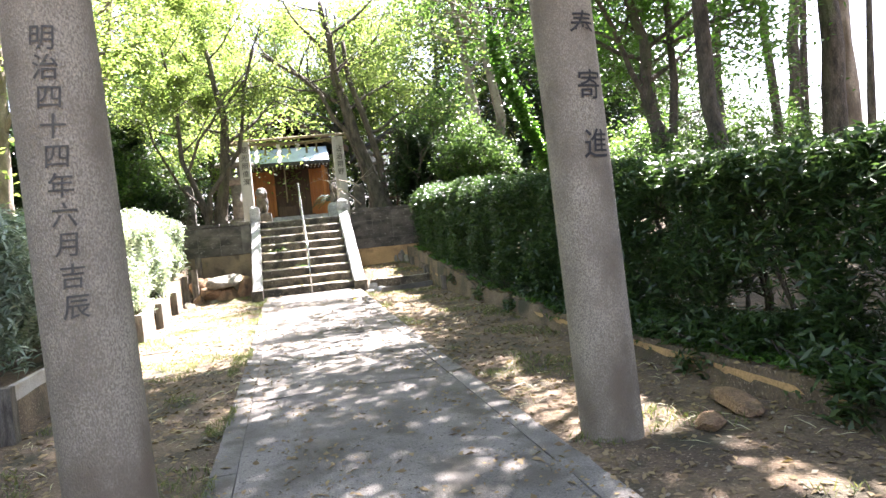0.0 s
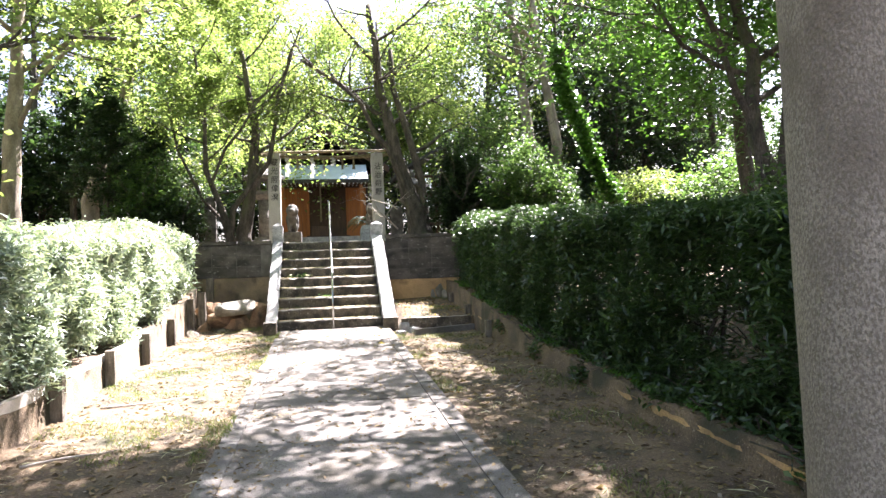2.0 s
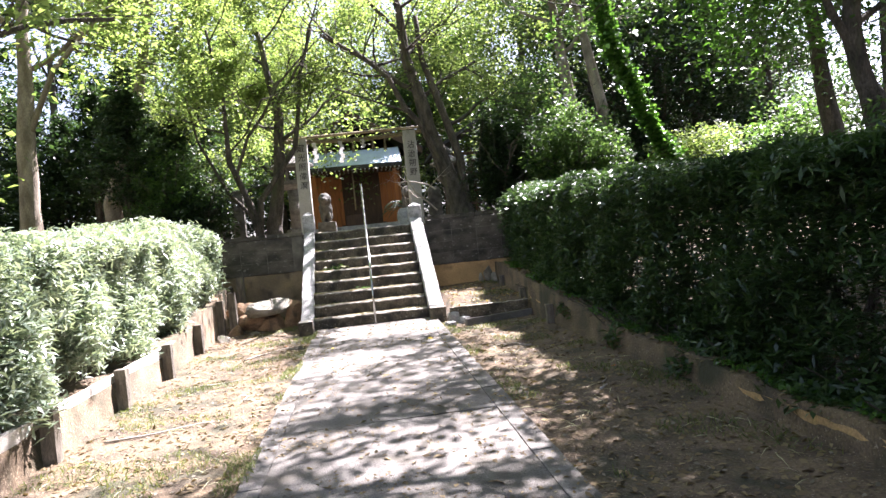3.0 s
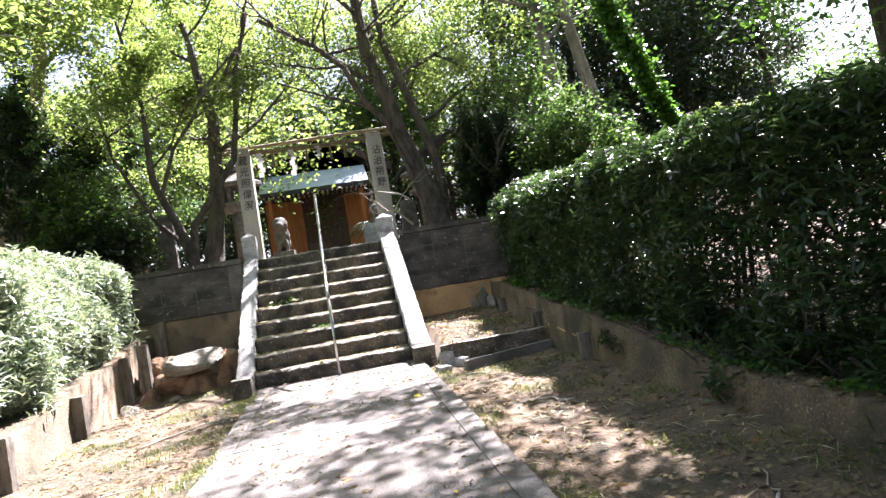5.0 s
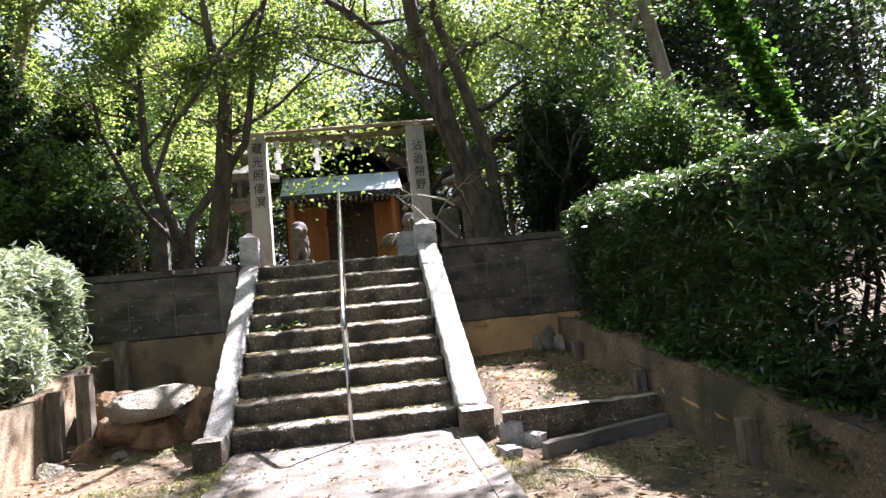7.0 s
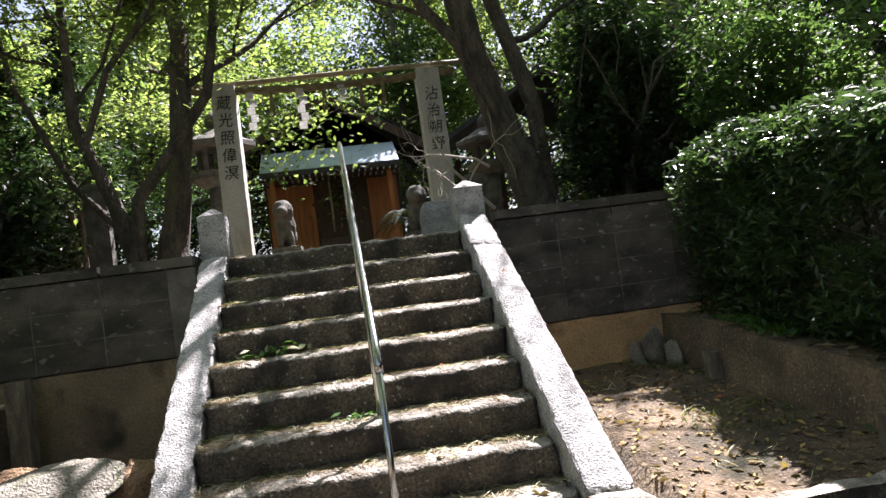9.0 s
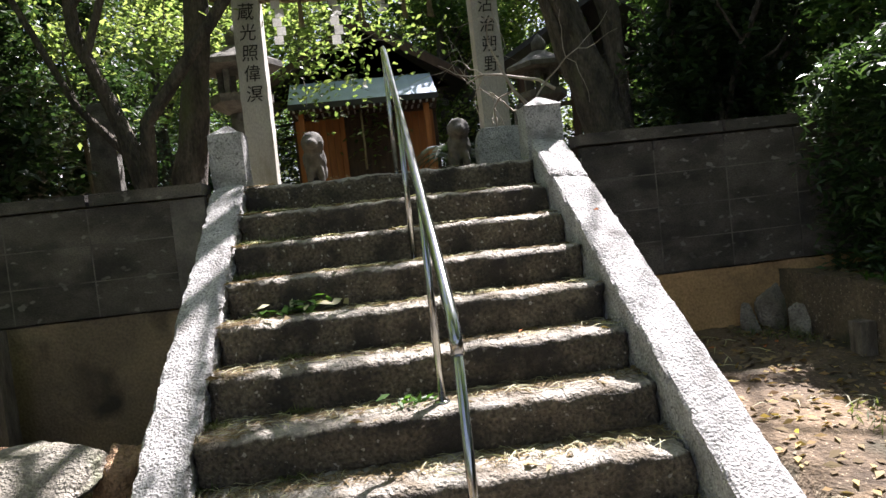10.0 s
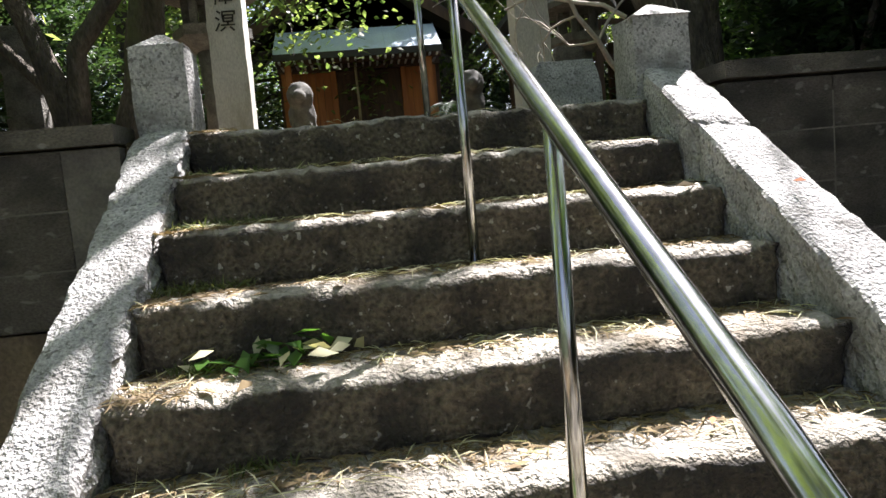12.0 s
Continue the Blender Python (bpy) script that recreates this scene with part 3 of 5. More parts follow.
rock(-1.78, 15.42, 0.10, 0.27, 0.22, 0.21, 0.0, "reddish broken rock at the foot of the retaining wall")
rock(-1.77, 15.33, 0.40, 0.36, 0.26, 0.14, 9.1, "flat pale mossy rock lying on other rocks", M_PROCK)
rock(-1.40, 15.45, 0.17, 0.16, 0.18, 0.25, 3.0, "upright rounded sandy rock beside the foot of the steps")
rock(-2.16, 15.36, 0.18, 0.22, 0.18, 0.15, 4.0, "slanting sandy rock leaning on other rocks", tilt=0.5)
rock(-2.16, 15.75, 0.36, 0.2, 0.16, 0.12, 4.6, "flat brown rock near the retaining wall")
rock(-2.42, 15.72, 0.28, 0.17, 0.14, 0.2, 5.0, "rough sandy rock near the low wall")
rock(-2.36, 15.15, 0.02, 0.13, 0.12, 0.12, 5.7, "rough sandy rock near the low wall")
rock(-2.02, 15.08, -0.03, 0.10, 0.08, 0.06, 6.0, "small pale rock on the soil", M_PROCK)
rock(-2.5, 14.75, -0.02, 0.1, 0.09, 0.08, 6.5, "small pale rock on the soil", M_PROCK)
rock(2.37, 16.56, 0.52, 0.085, 0.07, 0.15, 7.0, "upright pale stone leaning in the corner of the wall", M_PROCK, tilt=0.2)
rock(2.46, 16.42, 0.42, 0.06, 0.06, 0.13, 7.5, "upright pale stone in the corner of the wall", M_PROCK)
rock(2.24, 16.6, 0.40, 0.05, 0.05, 0.12, 8.0, "narrow pale stone in the corner of the wall", M_PROCK, tilt=-0.2)
rock(1.93, 3.55, -0.12, 0.15, 0.07, 0.05, 10.0, "long flat stone on the soil by the round pillar")
rock(2.28, 3.78, -0.11, 0.22, 0.08, 0.055, 11.0, "long flat stone on the soil by the round pillar")

# ---- writing ----
def writing(text, size, material, parent, place, name="character"):
    """Each character a mesh of its own; place turns a point (across, up) into the world."""
    out = []
    for i, (ch, up) in enumerate(text):
        cu = bpy.data.curves.new("t", "FONT")
        cu.body, cu.size, cu.align_x, cu.align_y = ch, size, "CENTER", "CENTER"
        cu.resolution_u = 3
        cu.offset, cu.shear = size * 0.004, 0.12
        tmp = new("t", cu)
        me = bpy.data.meshes.new_from_object(tmp.evaluated_get(bpy.context.evaluated_depsgraph_get()))
        bpy.data.objects.remove(tmp)
        bm = bmesh.new()
        bm.from_mesh(me)
        bpy.data.meshes.remove(me)
        for c in np.arange(-size / 2, size / 2, size / 5):
            bmesh.ops.bisect_plane(bm, geom=bm.verts[:] + bm.edges[:] + bm.faces[:], plane_co=(c, 0, 0), plane_no=(1, 0, 0))
        for v in bm.verts:
            v.co = Vector(place(v.co.x * 1.0, v.co.y * 1.05 + up))
        out.append(part(name, bm, material, parent))
    return out


# ---- round gate pillars ----
def round_pillar(x, y, r, lean, text, size, turn, seed, material, label):
    e = thing("gate_pillar", label, "stone pillar", "round pillars of the outer gate", at=(x, y, 0))
    bm = bmesh.new()
    rings, sides = 40, 48
    rows = []
    for j in range(rings + 1):
        z = -0.3 + 4.3 * j / rings
        rr = r * (1 - 0.022 * z)
        row = []
        for k in range(sides):
            a = 2 * math.pi * k / sides
            d = Vector((math.cos(a), math.sin(a), 0))
            q = rr + 0.004 * noise.noise(Vector((d.x * 2, d.y * 2, z * 1.5 + seed)))
            row.append(bm.verts.new((d.x * q + lean * z, d.y * q, z)))
        rows.append(row)
    for j in range(rings):
        for k in range(sides):
            bm.faces.new((rows[j][k], rows[j][(k + 1) % sides], rows[j + 1][(k + 1) % sides], rows[j + 1][k]))
    bm.faces.new(rows[-1])
    part("shaft", bm, M_PILL, e, smooth=True)

    def place(u, z):
        a = radians(turn) + u / r
        rr = r * (1 - 0.022 * z) + 0.006
        return (math.cos(a) * rr + lean * z, math.sin(a) * rr, z)
    writing(text, size, material, e, place)
    return e


round_pillar(1.375, 3.72, 0.185, -0.037, [("奉", 2.21), ("寄", 1.88), ("進", 1.55)], 0.17, -81, 1.0, M_INK, "round weathered granite gate pillar with three dark painted characters")
round_pillar(-1.215, 3.14, 0.18, -0.015, [(c, 2.05 - 0.115 * i) for i, c in enumerate("明治四十四年六月")] + [("吉", 1.12), ("辰", 1.0)], 0.10, -86, 9.0, M_FAINT, "round weathered granite gate pillar with a faded column of characters")


# ---- inner square gate posts ----
def gate_post(x, w, text, lean, label):
    y, z0 = 20.3, 1.6
    e = thing("gate_post", label, "stone post", "square posts of the inner gate", at=(x, y, z0))

    def f(p):
        p.x += lean * p.z
        return p
    part("shaft", rough_box(-w / 2, w / 2, -0.15, 0.15, 0, 2.55, 0.12, 0.008, int(x * 9), 0.012, f), M_POST, e)
    part("base", rough_box(-w / 2 - 0.1, w / 2 + 0.1, -0.25, 0.25, -0.15, 0.14, 0.12, 0.008, 3, 0.015), M_GRAN, e)
    writing(text, 0.19, M_INK, e, lambda u, z: (u + lean * z, -0.168, z))
    return e


gate_post(-1.375, 0.33, [("蔵", 2.28), ("光", 2.05), ("照", 1.82), ("偉", 1.59), ("溟", 1.36)], 0.01, "tall pale square stone post with five black painted characters")
gate_post(1.40, 0.34, [("沾", 2.16), ("治", 1.93), ("朔", 1.70), ("野", 1.47)], -0.01, "tall pale square stone post with black painted characters behind bare twigs")
pole = thing("bamboo_pole", "aged bamboo pole laid across the tops of the inner gate posts", "pole", at=(0, 20.3, 4.17))
v, f = tube([(-2.0, 0, 0.0), (-1, 0, 0.01), (0, 0, 0.03), (1, 0, 0.05), (2.0, 0, 0.06)], [0.035] * 5, 10)
arrays("cane", v, f, M_BAMBOO, pole, smooth=True)
rope = thing("sacred_rope", "thick old twisted straw rope with white paper streamers", "rope", at=(0, 20.25, 4.08))
strands = []
for s in range(3):
    pts = []
    for i in range(61):
        x = -1.75 + 3.5 * i / 60
        a = i * 0.75 + s * 2.094
        pts.append((x, math.cos(a) * 0.028, 0.03 - 0.08 * (1 - (x / 1.75) ** 2) + math.sin(a) * 0.028))
    strands.append(tube(pts, [0.03] * 61, 6))
for v, f in strands:
    arrays("strand", v, f, M_STRAW, rope, smooth=True)
for i, (x, ln) in enumerate(((-1.0, 0.5), (-0.35, 0.55), (0.2, 0.22))):
    bm = bmesh.new()
    for k in range(5):
        s = ln / 5
        o = 0.018 * (1 if k % 2 else -1)
        q = [bm.verts.new(c) for c in ((o - 0.05, k * 0.004, -k * s), (o + 0.05, k * 0.004, -k * s), (o + 0.05, k * 0.004 - 0.012, -(k + 1) * s), (o - 0.05, k * 0.004 - 0.012, -(k + 1) * s))]
        bm.faces.new(q)
    bmesh.ops.solidify(bm, geom=bm.faces[:], thickness=0.003)
    o = part("paper_streamer", bm, M_WHITE, rope, "white folded paper streamer")
    o.location = (x, -0.05, -0.06)
for i, x in enumerate((-0.75, -0.05, 0.45, 0.75)):
    v, f = joined([tube([(x + random.uniform(-0.02, 0.02), -0.03 + random.uniform(-0.01, 0.01), -0.03), (x + random.uniform(-0.04, 0.04), -0.03, -0.38)], [0.007, 0.004], 4) for _ in range(14)])
    arrays("straw_tassel", v, f, M_STRAW, rope)

# ---- shrine ----
SH = Vector((-0.1, 28.7, 1.88))
shrine = thing("shrine_hall", "small orange-boarded wooden shrine hall with a pale metal porch roof", "shrine building", at=SH)
part("platform", rough_box(-2.2, 2.2, -0.1, 4.0, -0.45, 0.3, 0.4, 0.01, 2, 0.02), M_GRAN, shrine)
part("wall", box(-1.85, 1.85, 1.06, 1.16, 0.3, 2.9, 0.005), M_DWOOD, shrine)
for x0, x1, y0, y1 in ((-1.85, -1.75, 1.16, 3.8), (1.75, 1.85, 1.16, 3.8), (-1.75, 1.75, 3.7, 3.8)):
    part("wall", box(x0, x1, y0, y1, 0.3, 2.9, 0.005), M_WOOD, shrine)
board = 0
for x in np.arange(-1.70, 1.6, 0.17):
    if -0.7 < x < 0.93:
        continue
    part("board", box(x, x + 0.162, 1.02, 1.057, 0.32, 2.5, 0.004), M_WOOD, shrine)
for x in (-1.78, -0.68, 0.93, 1.62):
    part("pillar", box(x, x + 0.13, 0.93, 1.02, 0.3, 2.8, 0.01), M_WOOD, shrine, "orange wooden pillar")
for x in (-0.54, 0.2):
    d = part("door", box(x, x + 0.72, 1.0, 1.03, 0.36, 2.3, 0.005), M_DWOOD, shrine, "dark wooden lattice door")
    for k in range(6):
        part("lattice_bar", box(x + 0.05 + k * 0.12, x + 0.075 + k * 0.12, 0.98, 1.0, 1.2, 2.25, 0.002), M_DWOOD, d)
    for k in range(4):
        part("lattice_bar", box(x + 0.03, x + 0.69, 0.965, 0.98, 1.2 + k * 0.34, 1.225 + k * 0.34, 0.002), M_DWOOD, d)
part("threshold", box(-0.68, 1.05, 0.85, 1.05, 0.3, 0.37, 0.01), M_DWOOD, shrine)
part("lintel", box(-1.85, 1.85, 0.9, 1.02, 2.32, 2.5, 0.01), M_DWOOD, shrine)
for x in (-1.62, 1.45):
    part("porch_post", box(x, x + 0.14, 0.15, 0.29, 0.3, 2.5, 0.01), M_WOOD, shrine, "square orange porch post")
part("porch_beam", box(-1.8, 1.8, 0.14, 0.3, 2.36, 2.5, 0.01), M_DWOOD, shrine)
# porch roof: sheets on rafters
pitch = math.atan2(0.72, 1.15)
for i, x in enumerate(np.arange(-1.80, 1.75, 0.6)):
    def tilt(p):
        return Vector((p.x, p.y * math.cos(pitch) - 0.05, 2.55 + p.y * math.sin(pitch) + p.z))
    part("roof_sheet", rough_box(x + 0.003, x + 0.597, 0, 1.4, 0, 0.02, 0.5, 0.0, 0, 0.0, tilt), M_ROOF, shrine, "pale blue-grey metal roof sheet")
    part("roof_seam", rough_box(x - 0.012, x + 0.012, 0, 1.4, 0.021, 0.04, 0.5, 0.0, 0, 0.0, tilt), M_ROOF, shrine)
part("eave_board", box(-1.82, 1.82, -0.08, -0.052, 2.42, 2.56, 0.004), M_DROOF, shrine)
for i in range(22):
    x = -1.7 + i * 0.162
    part("rafter_end", box(x - 0.02, x + 0.02, -0.06, 0.9, 2.37, 2.415, 0.003), M_WHITE, shrine, "slim rafter with a white painted end")
# main gable roof
for s in (-1, 1):
    def slope_roof(p, s=s):
        a = radians(31)
        return Vector((s * (p.x * math.cos(a)), p.y, 4.72 - p.x * math.sin(a) + p.z))
    part("roof_slope", rough_box(0.0, 3.25, 0.95, 4.4, 0, 0.14, 0.6, 0.0, 0, 0.0, slope_roof), M_DROOF, shrine, "dark roof slope with thick edge")
    part("barge_board", rough_box(0.0, 3.2, 0.90, 0.945, -0.16, 0.10, 0.6, 0.0, 0, 0.0, slope_roof), M_DWOOD, shrine)
part("ridge", box(-0.14, 0.14, 0.9, 4.4, 4.78, 4.98, 0.03), M_DROOF, shrine)
bm = bmesh.new()
q = [bm.verts.new(c) for c in ((-2.3, 1.08, 2.9), (2.3, 1.08, 2.9), (0, 1.08, 4.6))]
bm.faces.new(q)
bmesh.ops.solidify(bm, geom=bm.faces[:], thickness=0.05)
part("gable", bm, M_DWOOD, shrine)
# curtain swags and bell rope under the porch
rope2 = thing("bell_rope", "faded striped bell rope hanging before the shrine doors", "rope", at=(SH.x - 0.1, SH.y + 0.5, SH.z))
v, f = tube([(0, 0, 0.9), (0.01, 0, 1.5), (0, 0, 2.36)], [0.03, 0.028, 0.025], 8, 0.3)
arrays("cord", v, f, M_BAMBOO, rope2, smooth=True)
box_ = thing("offertory_box", "dark wooden offertory box with slatted top before the shrine doors", "offering box", at=(SH.x - 0.1, SH.y + 0.45, SH.z + 0.3))
part("chest", box(-0.4, 0.4, -0.2, 0.2, 0, 0.42, 0.01), M_DWOOD, box_)
for k in range(7):
    part("slat", box(-0.36 + k * 0.11, -0.32 + k * 0.11, -0.2, 0.2, 0.422, 0.45, 0.003), M_DWOOD, box_)


# side building beyond the leaning tree
side = thing("side_pavilion", "dark open timber pavilion with a gable roof behind the leaning tree", "outbuilding", at=(5.2, 27.0, 1.66))
for x in (-1.8, -0.6, 0.6, 1.8):
    for y in (0.0, 2.4):
        part("post", box(x - 0.07, x + 0.07, y - 0.07, y + 0.07, 0, 2.7, 0.008), M_DWOOD, side)
for z in (0.8, 1.9, 2.6):
    part("rail", box(-1.8, 1.8, -0.04, 0.04, z, z + 0.1, 0.006), M_DWOOD, side)
for s in (-1, 1):
    def sr(p, s=s):
        a = radians(30)
        return Vector((s * p.x * math.cos(a), p.y, 4.15 - p.x * math.sin(a) + p.z))
    part("roof_slope", rough_box(0, 2.9, -0.6, 3.0, 0, 0.12, 0.6, 0, 0, 0, sr), M_DROOF, side)
part("ridge", box(-0.12, 0.12, -0.6, 3.0, 4.2, 4.36, 0.02), M_DROOF, side)


# ---- lanterns, guardian figure, tablets ----
def lantern(x, y, z, s, label):
    e = thing("stone_lantern", label, "stone lantern", "stone lanterns of the shrine", at=(x, y, z))

    def turned(name, prof, sides=6):
        bm = bmesh.new()
        rows = []
        for zz, r in prof:
            rows.append([bm.verts.new((math.cos(2 * math.pi * k / sides) * r * s, math.sin(2 * math.pi * k / sides) * r * s, zz * s)) for k in range(sides)])
        for a, b in zip(rows, rows[1:]):
            for k in range(sides):
                bm.faces.new((a[k], a[(k + 1) % sides], b[(k + 1) % sides], b[k]))
        bm.faces.new(rows[0][::-1])
        bm.faces.new(rows[-1])
        return part(name, bm, M_STATUE, e, smooth=sides > 8)
    turned("base", [(0, 0.42), (0.15, 0.42), (0.22, 0.3), (0.3, 0.26)])
    turned("shaft", [(0.3, 0.17), (0.75, 0.15), (0.8, 0.18), (0.85, 0.15), (1.3, 0.17)], 16)
    turned("platform", [(1.3, 0.2), (1.42, 0.4), (1.52, 0.4)])
    for k in range(6):
        a = 2 * math.pi * k / 6
        part("fire_box_post", box(math.cos(a) * 0.24 * s - 0.035 * s, math.cos(a) * 0.24 * s + 0.035 * s, math.sin(a) * 0.24 * s - 0.035 * s, math.sin(a) * 0.24 * s + 0.035 * s, 1.52 * s, 1.84 * s, 0), M_STATUE, e)
    turned("roof", [(1.84, 0.34), (1.86, 0.56), (1.93, 0.56), (2.05, 0.3), (2.16, 0.12)])
    turned("finial", [(2.16, 0.07), (2.2, 0.12), (2.3, 0.12), (2.38, 0.06), (2.44, 0.01)], 12)
    return e


lantern(-1.75, 21.6, 1.66, 1.05, "weathered grey stone lantern close behind a square gate post")
lantern(2.6, 22.4, 1.66, 0.95, "weathered grey stone lantern near the leaning tree")


def statue(x, y, z, label, seed):
    bm = rough_box(-0.28, 0.28, -0.4, 0.4, 0, 0.55, 0.1, 0.01, seed, 0.01)
    ped = thing("pedestal", "rough dark stone pedestal under a guardian statue", "pedestal", at=(x, y, z))
    part("block", bm, M_STATUE, ped)
    bm = bmesh.new()
    for c, r in (((0, 0.1, 0.25), (0.2, 0.32, 0.24)), ((0, -0.12, 0.42), (0.21, 0.2, 0.3)), ((0, -0.22, 0.72), (0.2, 0.2, 0.2)), ((0, -0.42, 0.68), (0.1, 0.1, 0.09)), ((0, 0.38, 0.45), (0.08, 0.1, 0.26)), ((0.1, -0.25, 0.15), (0.06, 0.08, 0.2)), ((-0.1, -0.25, 0.15), (0.06, 0.08, 0.2))):
        ret = bmesh.ops.create_icosphere(bm, subdivisions=3, radius=1)
        for v in ret["verts"]:
            v.co = Vector((v.co.x * r[0] + c[0], v.co.y * r[1] + c[1], v.co.z * r[2] + c[2])) + v.co * 0.03 * noise.noise(v.co * 3)
    o = part("guardian_statue", bm, M_STATUE, smooth=True)
    rm = o.modifiers.new("one_skin", "REMESH")
    rm.mode, rm.voxel_size, rm.use_smooth_shade = "VOXEL", 0.03, True
    o.location = (x, y, z + 0.53)
    return tagged(o, label=label, category="statue")


statue(-1.1, 24.5, 1.66, "seated guardian beast statue of lichened grey stone on a pedestal", 1)
statue(1.5, 24.5, 1.66, "dark seated guardian beast statue on a pedestal before the shrine", 2)


def cycad(x, y, z, seed):
    """A stout stem with a crown of arching fronds."""
    rng = np.random.default_rng(seed)
    e = thing("sago_palm", "dark sago palm with arching feathery fronds beside the guardian statue", "palm", at=(x, y, z))
    v, f = tube([(0, 0, -0.1), (0.03, 0, 0.4), (0, 0, 0.8)], [0.17, 0.16, 0.12], 10, 0.4, seed)
    arrays("trunk", v, f, M_BARK, e)
    for i in range(26):
        a = i * 2.4
        ln = rng.uniform(0.75, 1.05)
        up = rng.uniform(0.35, 1.1)
        pts, cs = [], []
        for k in range(9):
            t = k / 8
            r = ln * t
            pts.append(Vector((math.cos(a) * r, math.sin(a) * r, 0.8 + up * t - (0.35 + up * 0.75) * t * t)))
        tb = [tube(pts, [0.012 - 0.001 * k for k in range(9)], 4)]
        side = Vector((-math.sin(a), math.cos(a), 0))
        vs, fs = list(tb[0][0]), list(tb[0][1])
        for k in range(22):
            t = 0.12 + 0.86 * k / 22
            j = min(7, int(t * 8))
            q = pts[j].lerp(pts[j + 1], t * 8 - j)
            w2 = 0.17 * math.sin(math.pi * min(1, t * 0.95 + 0.08))
            for sg in (-1, 1):
                o = len(vs)
                tip = q + side * sg * w2 + (pts[j + 1] - pts[j]) * 0.5 - Vector((0, 0, 0.03))
                vs += [q, q + (pts[j + 1] - pts[j]) * 0.13, tip]
                fs.append((o, o + 1, o + 2))
        arrays("frond", vs, fs, L_DEEP, e)
    return e


cycad(1.45, 24.9, 1.66, 5)
for i, (x, y, wd, h) in enumerate(((-2.95, 19.9, 0.3, 1.35), (0.98, 18.1, 0.46, 0.46), (1.95, 20.9, 0.36, 1.1))):
    def pt(p, h=h):
        k = max(0, (p.z - (h - 0.12)) / 0.12)
        p.x *= 1 - 0.25 * k
        return p
    o = part("stone_tablet", rough_box(-wd / 2, wd / 2, -0.09, 0.09, 0, h, 0.08, 0.01, 50 + i, 0.015, pt), M_GRAN if i % 2 else M_STATUE)
    o.location = (x, y, 1.62)
    tagged(o, label="weathered upright stone tablet on the terrace behind the retaining wall", category="stone tablet")


# ---- hedges ----
def hedge(name, x0, x1, y0, y1, zb, zt, n, material, label, length, width, seed, gaps=0.0, stems=True, loose=1.0):
    """A clipped hedge: stems and a shell of leaves, thinner inside."""
    rng = np.random.default_rng(seed)
    e = thing(name, label, "hedge", at=((x0 + x1) / 2, (y0 + y1) / 2, 0))
    c = np.empty((n, 3))
    u = rng.uniform(size=(n, 3))
    shell = rng.uniform(size=n)
    c[:, 1] = y0 + (y1 - y0) * u[:, 1]
    zz0 = np.array([zb(y) for y in c[:, 1]])
    zz1 = np.array([zt(y) for y in c[:, 1]])
    face = 0 if abs(x0) < abs(x1) else 1
    depth = rng.exponential(0.16, n)
    c[:, 0] = np.where(shell < 0.55, (x0 + depth) if face == 0 else (x1 - depth), x0 + (x1 - x0) * u[:, 0])
    top = (shell > 0.55) & (shell < 0.85)
    c[:, 2] = zz0 + (zz1 - zz0) * u[:, 2]
    c[top, 2] = zz1[top] - rng.exponential(0.1, n)[top]
    bulge = np.array([noise.noise(Vector((p[1] * 1.4, p[2] * 1.4, seed))) * 0.22 + noise.noise(Vector((p[1] * 4, p[2] * 4, seed))) * 0.09 for p in c]) * loose
    c += rng.normal(size=c.shape) * 0.035 * loose
    c[:, 0] += bulge if face == 0 else -bulge
    c[:, 2] += bulge * 0.6
    edge = np.clip((c[:, 2] - zz1 + 0.25) / 0.25, 0, 1) ** 2 * 0.22
    c[:, 0] += np.where(np.abs(c[:, 0] - (x0 if face == 0 else x1)) < 0.3, edge if face == 0 else -edge, 0)
    if gaps:
        limit = np.where(c[:, 1] < 7.5, 0.14, 0.40)
        g = np.array([noise.noise(Vector((p[0] * 0.8, p[1] * 1.9, p[2] * 2.6 + seed))) for p in c])
        keep = (g < limit) | (c[:, 2] > zz1 - 0.3)
        c = c[keep]
    c -= np.array(e.location)
    leaves("foliage", c, rng, material, e, length=length, width=width, flat=0.5, droop=0.1, kind="stuff")
    tubes = []
    for y in np.arange(y0 + 0.2, y1, 0.42):
        for q in range(2):
            x = x0 + (x1 - x0) * rng.uniform(0.3, 0.7) - e.location.x
            yy = y - e.location.y
            h = zt(y) - 0.25
            pts = [(x, yy, zb(y) - 0.1)]
            for s in range(1, 5):
                pts.append((x + rng.normal() * 0.06, yy + rng.normal() * 0.08, zb(y) + (h - zb(y)) * s / 4))
            tubes.append(tube(pts, [0.022, 0.02, 0.017, 0.013, 0.008], 5))
            for s in range(5):
                a = pts[rng.integers(1, 4)]
                tubes.append(tube([a, (a[0] + rng.normal() * 0.2, a[1] + rng.normal() * 0.2, a[2] + 0.25)], [0.01, 0.005], 4))
    v, f = joined(tubes)
    arrays("stem_mass", v, f, M_BARK, e, kind="stuff")
    return e


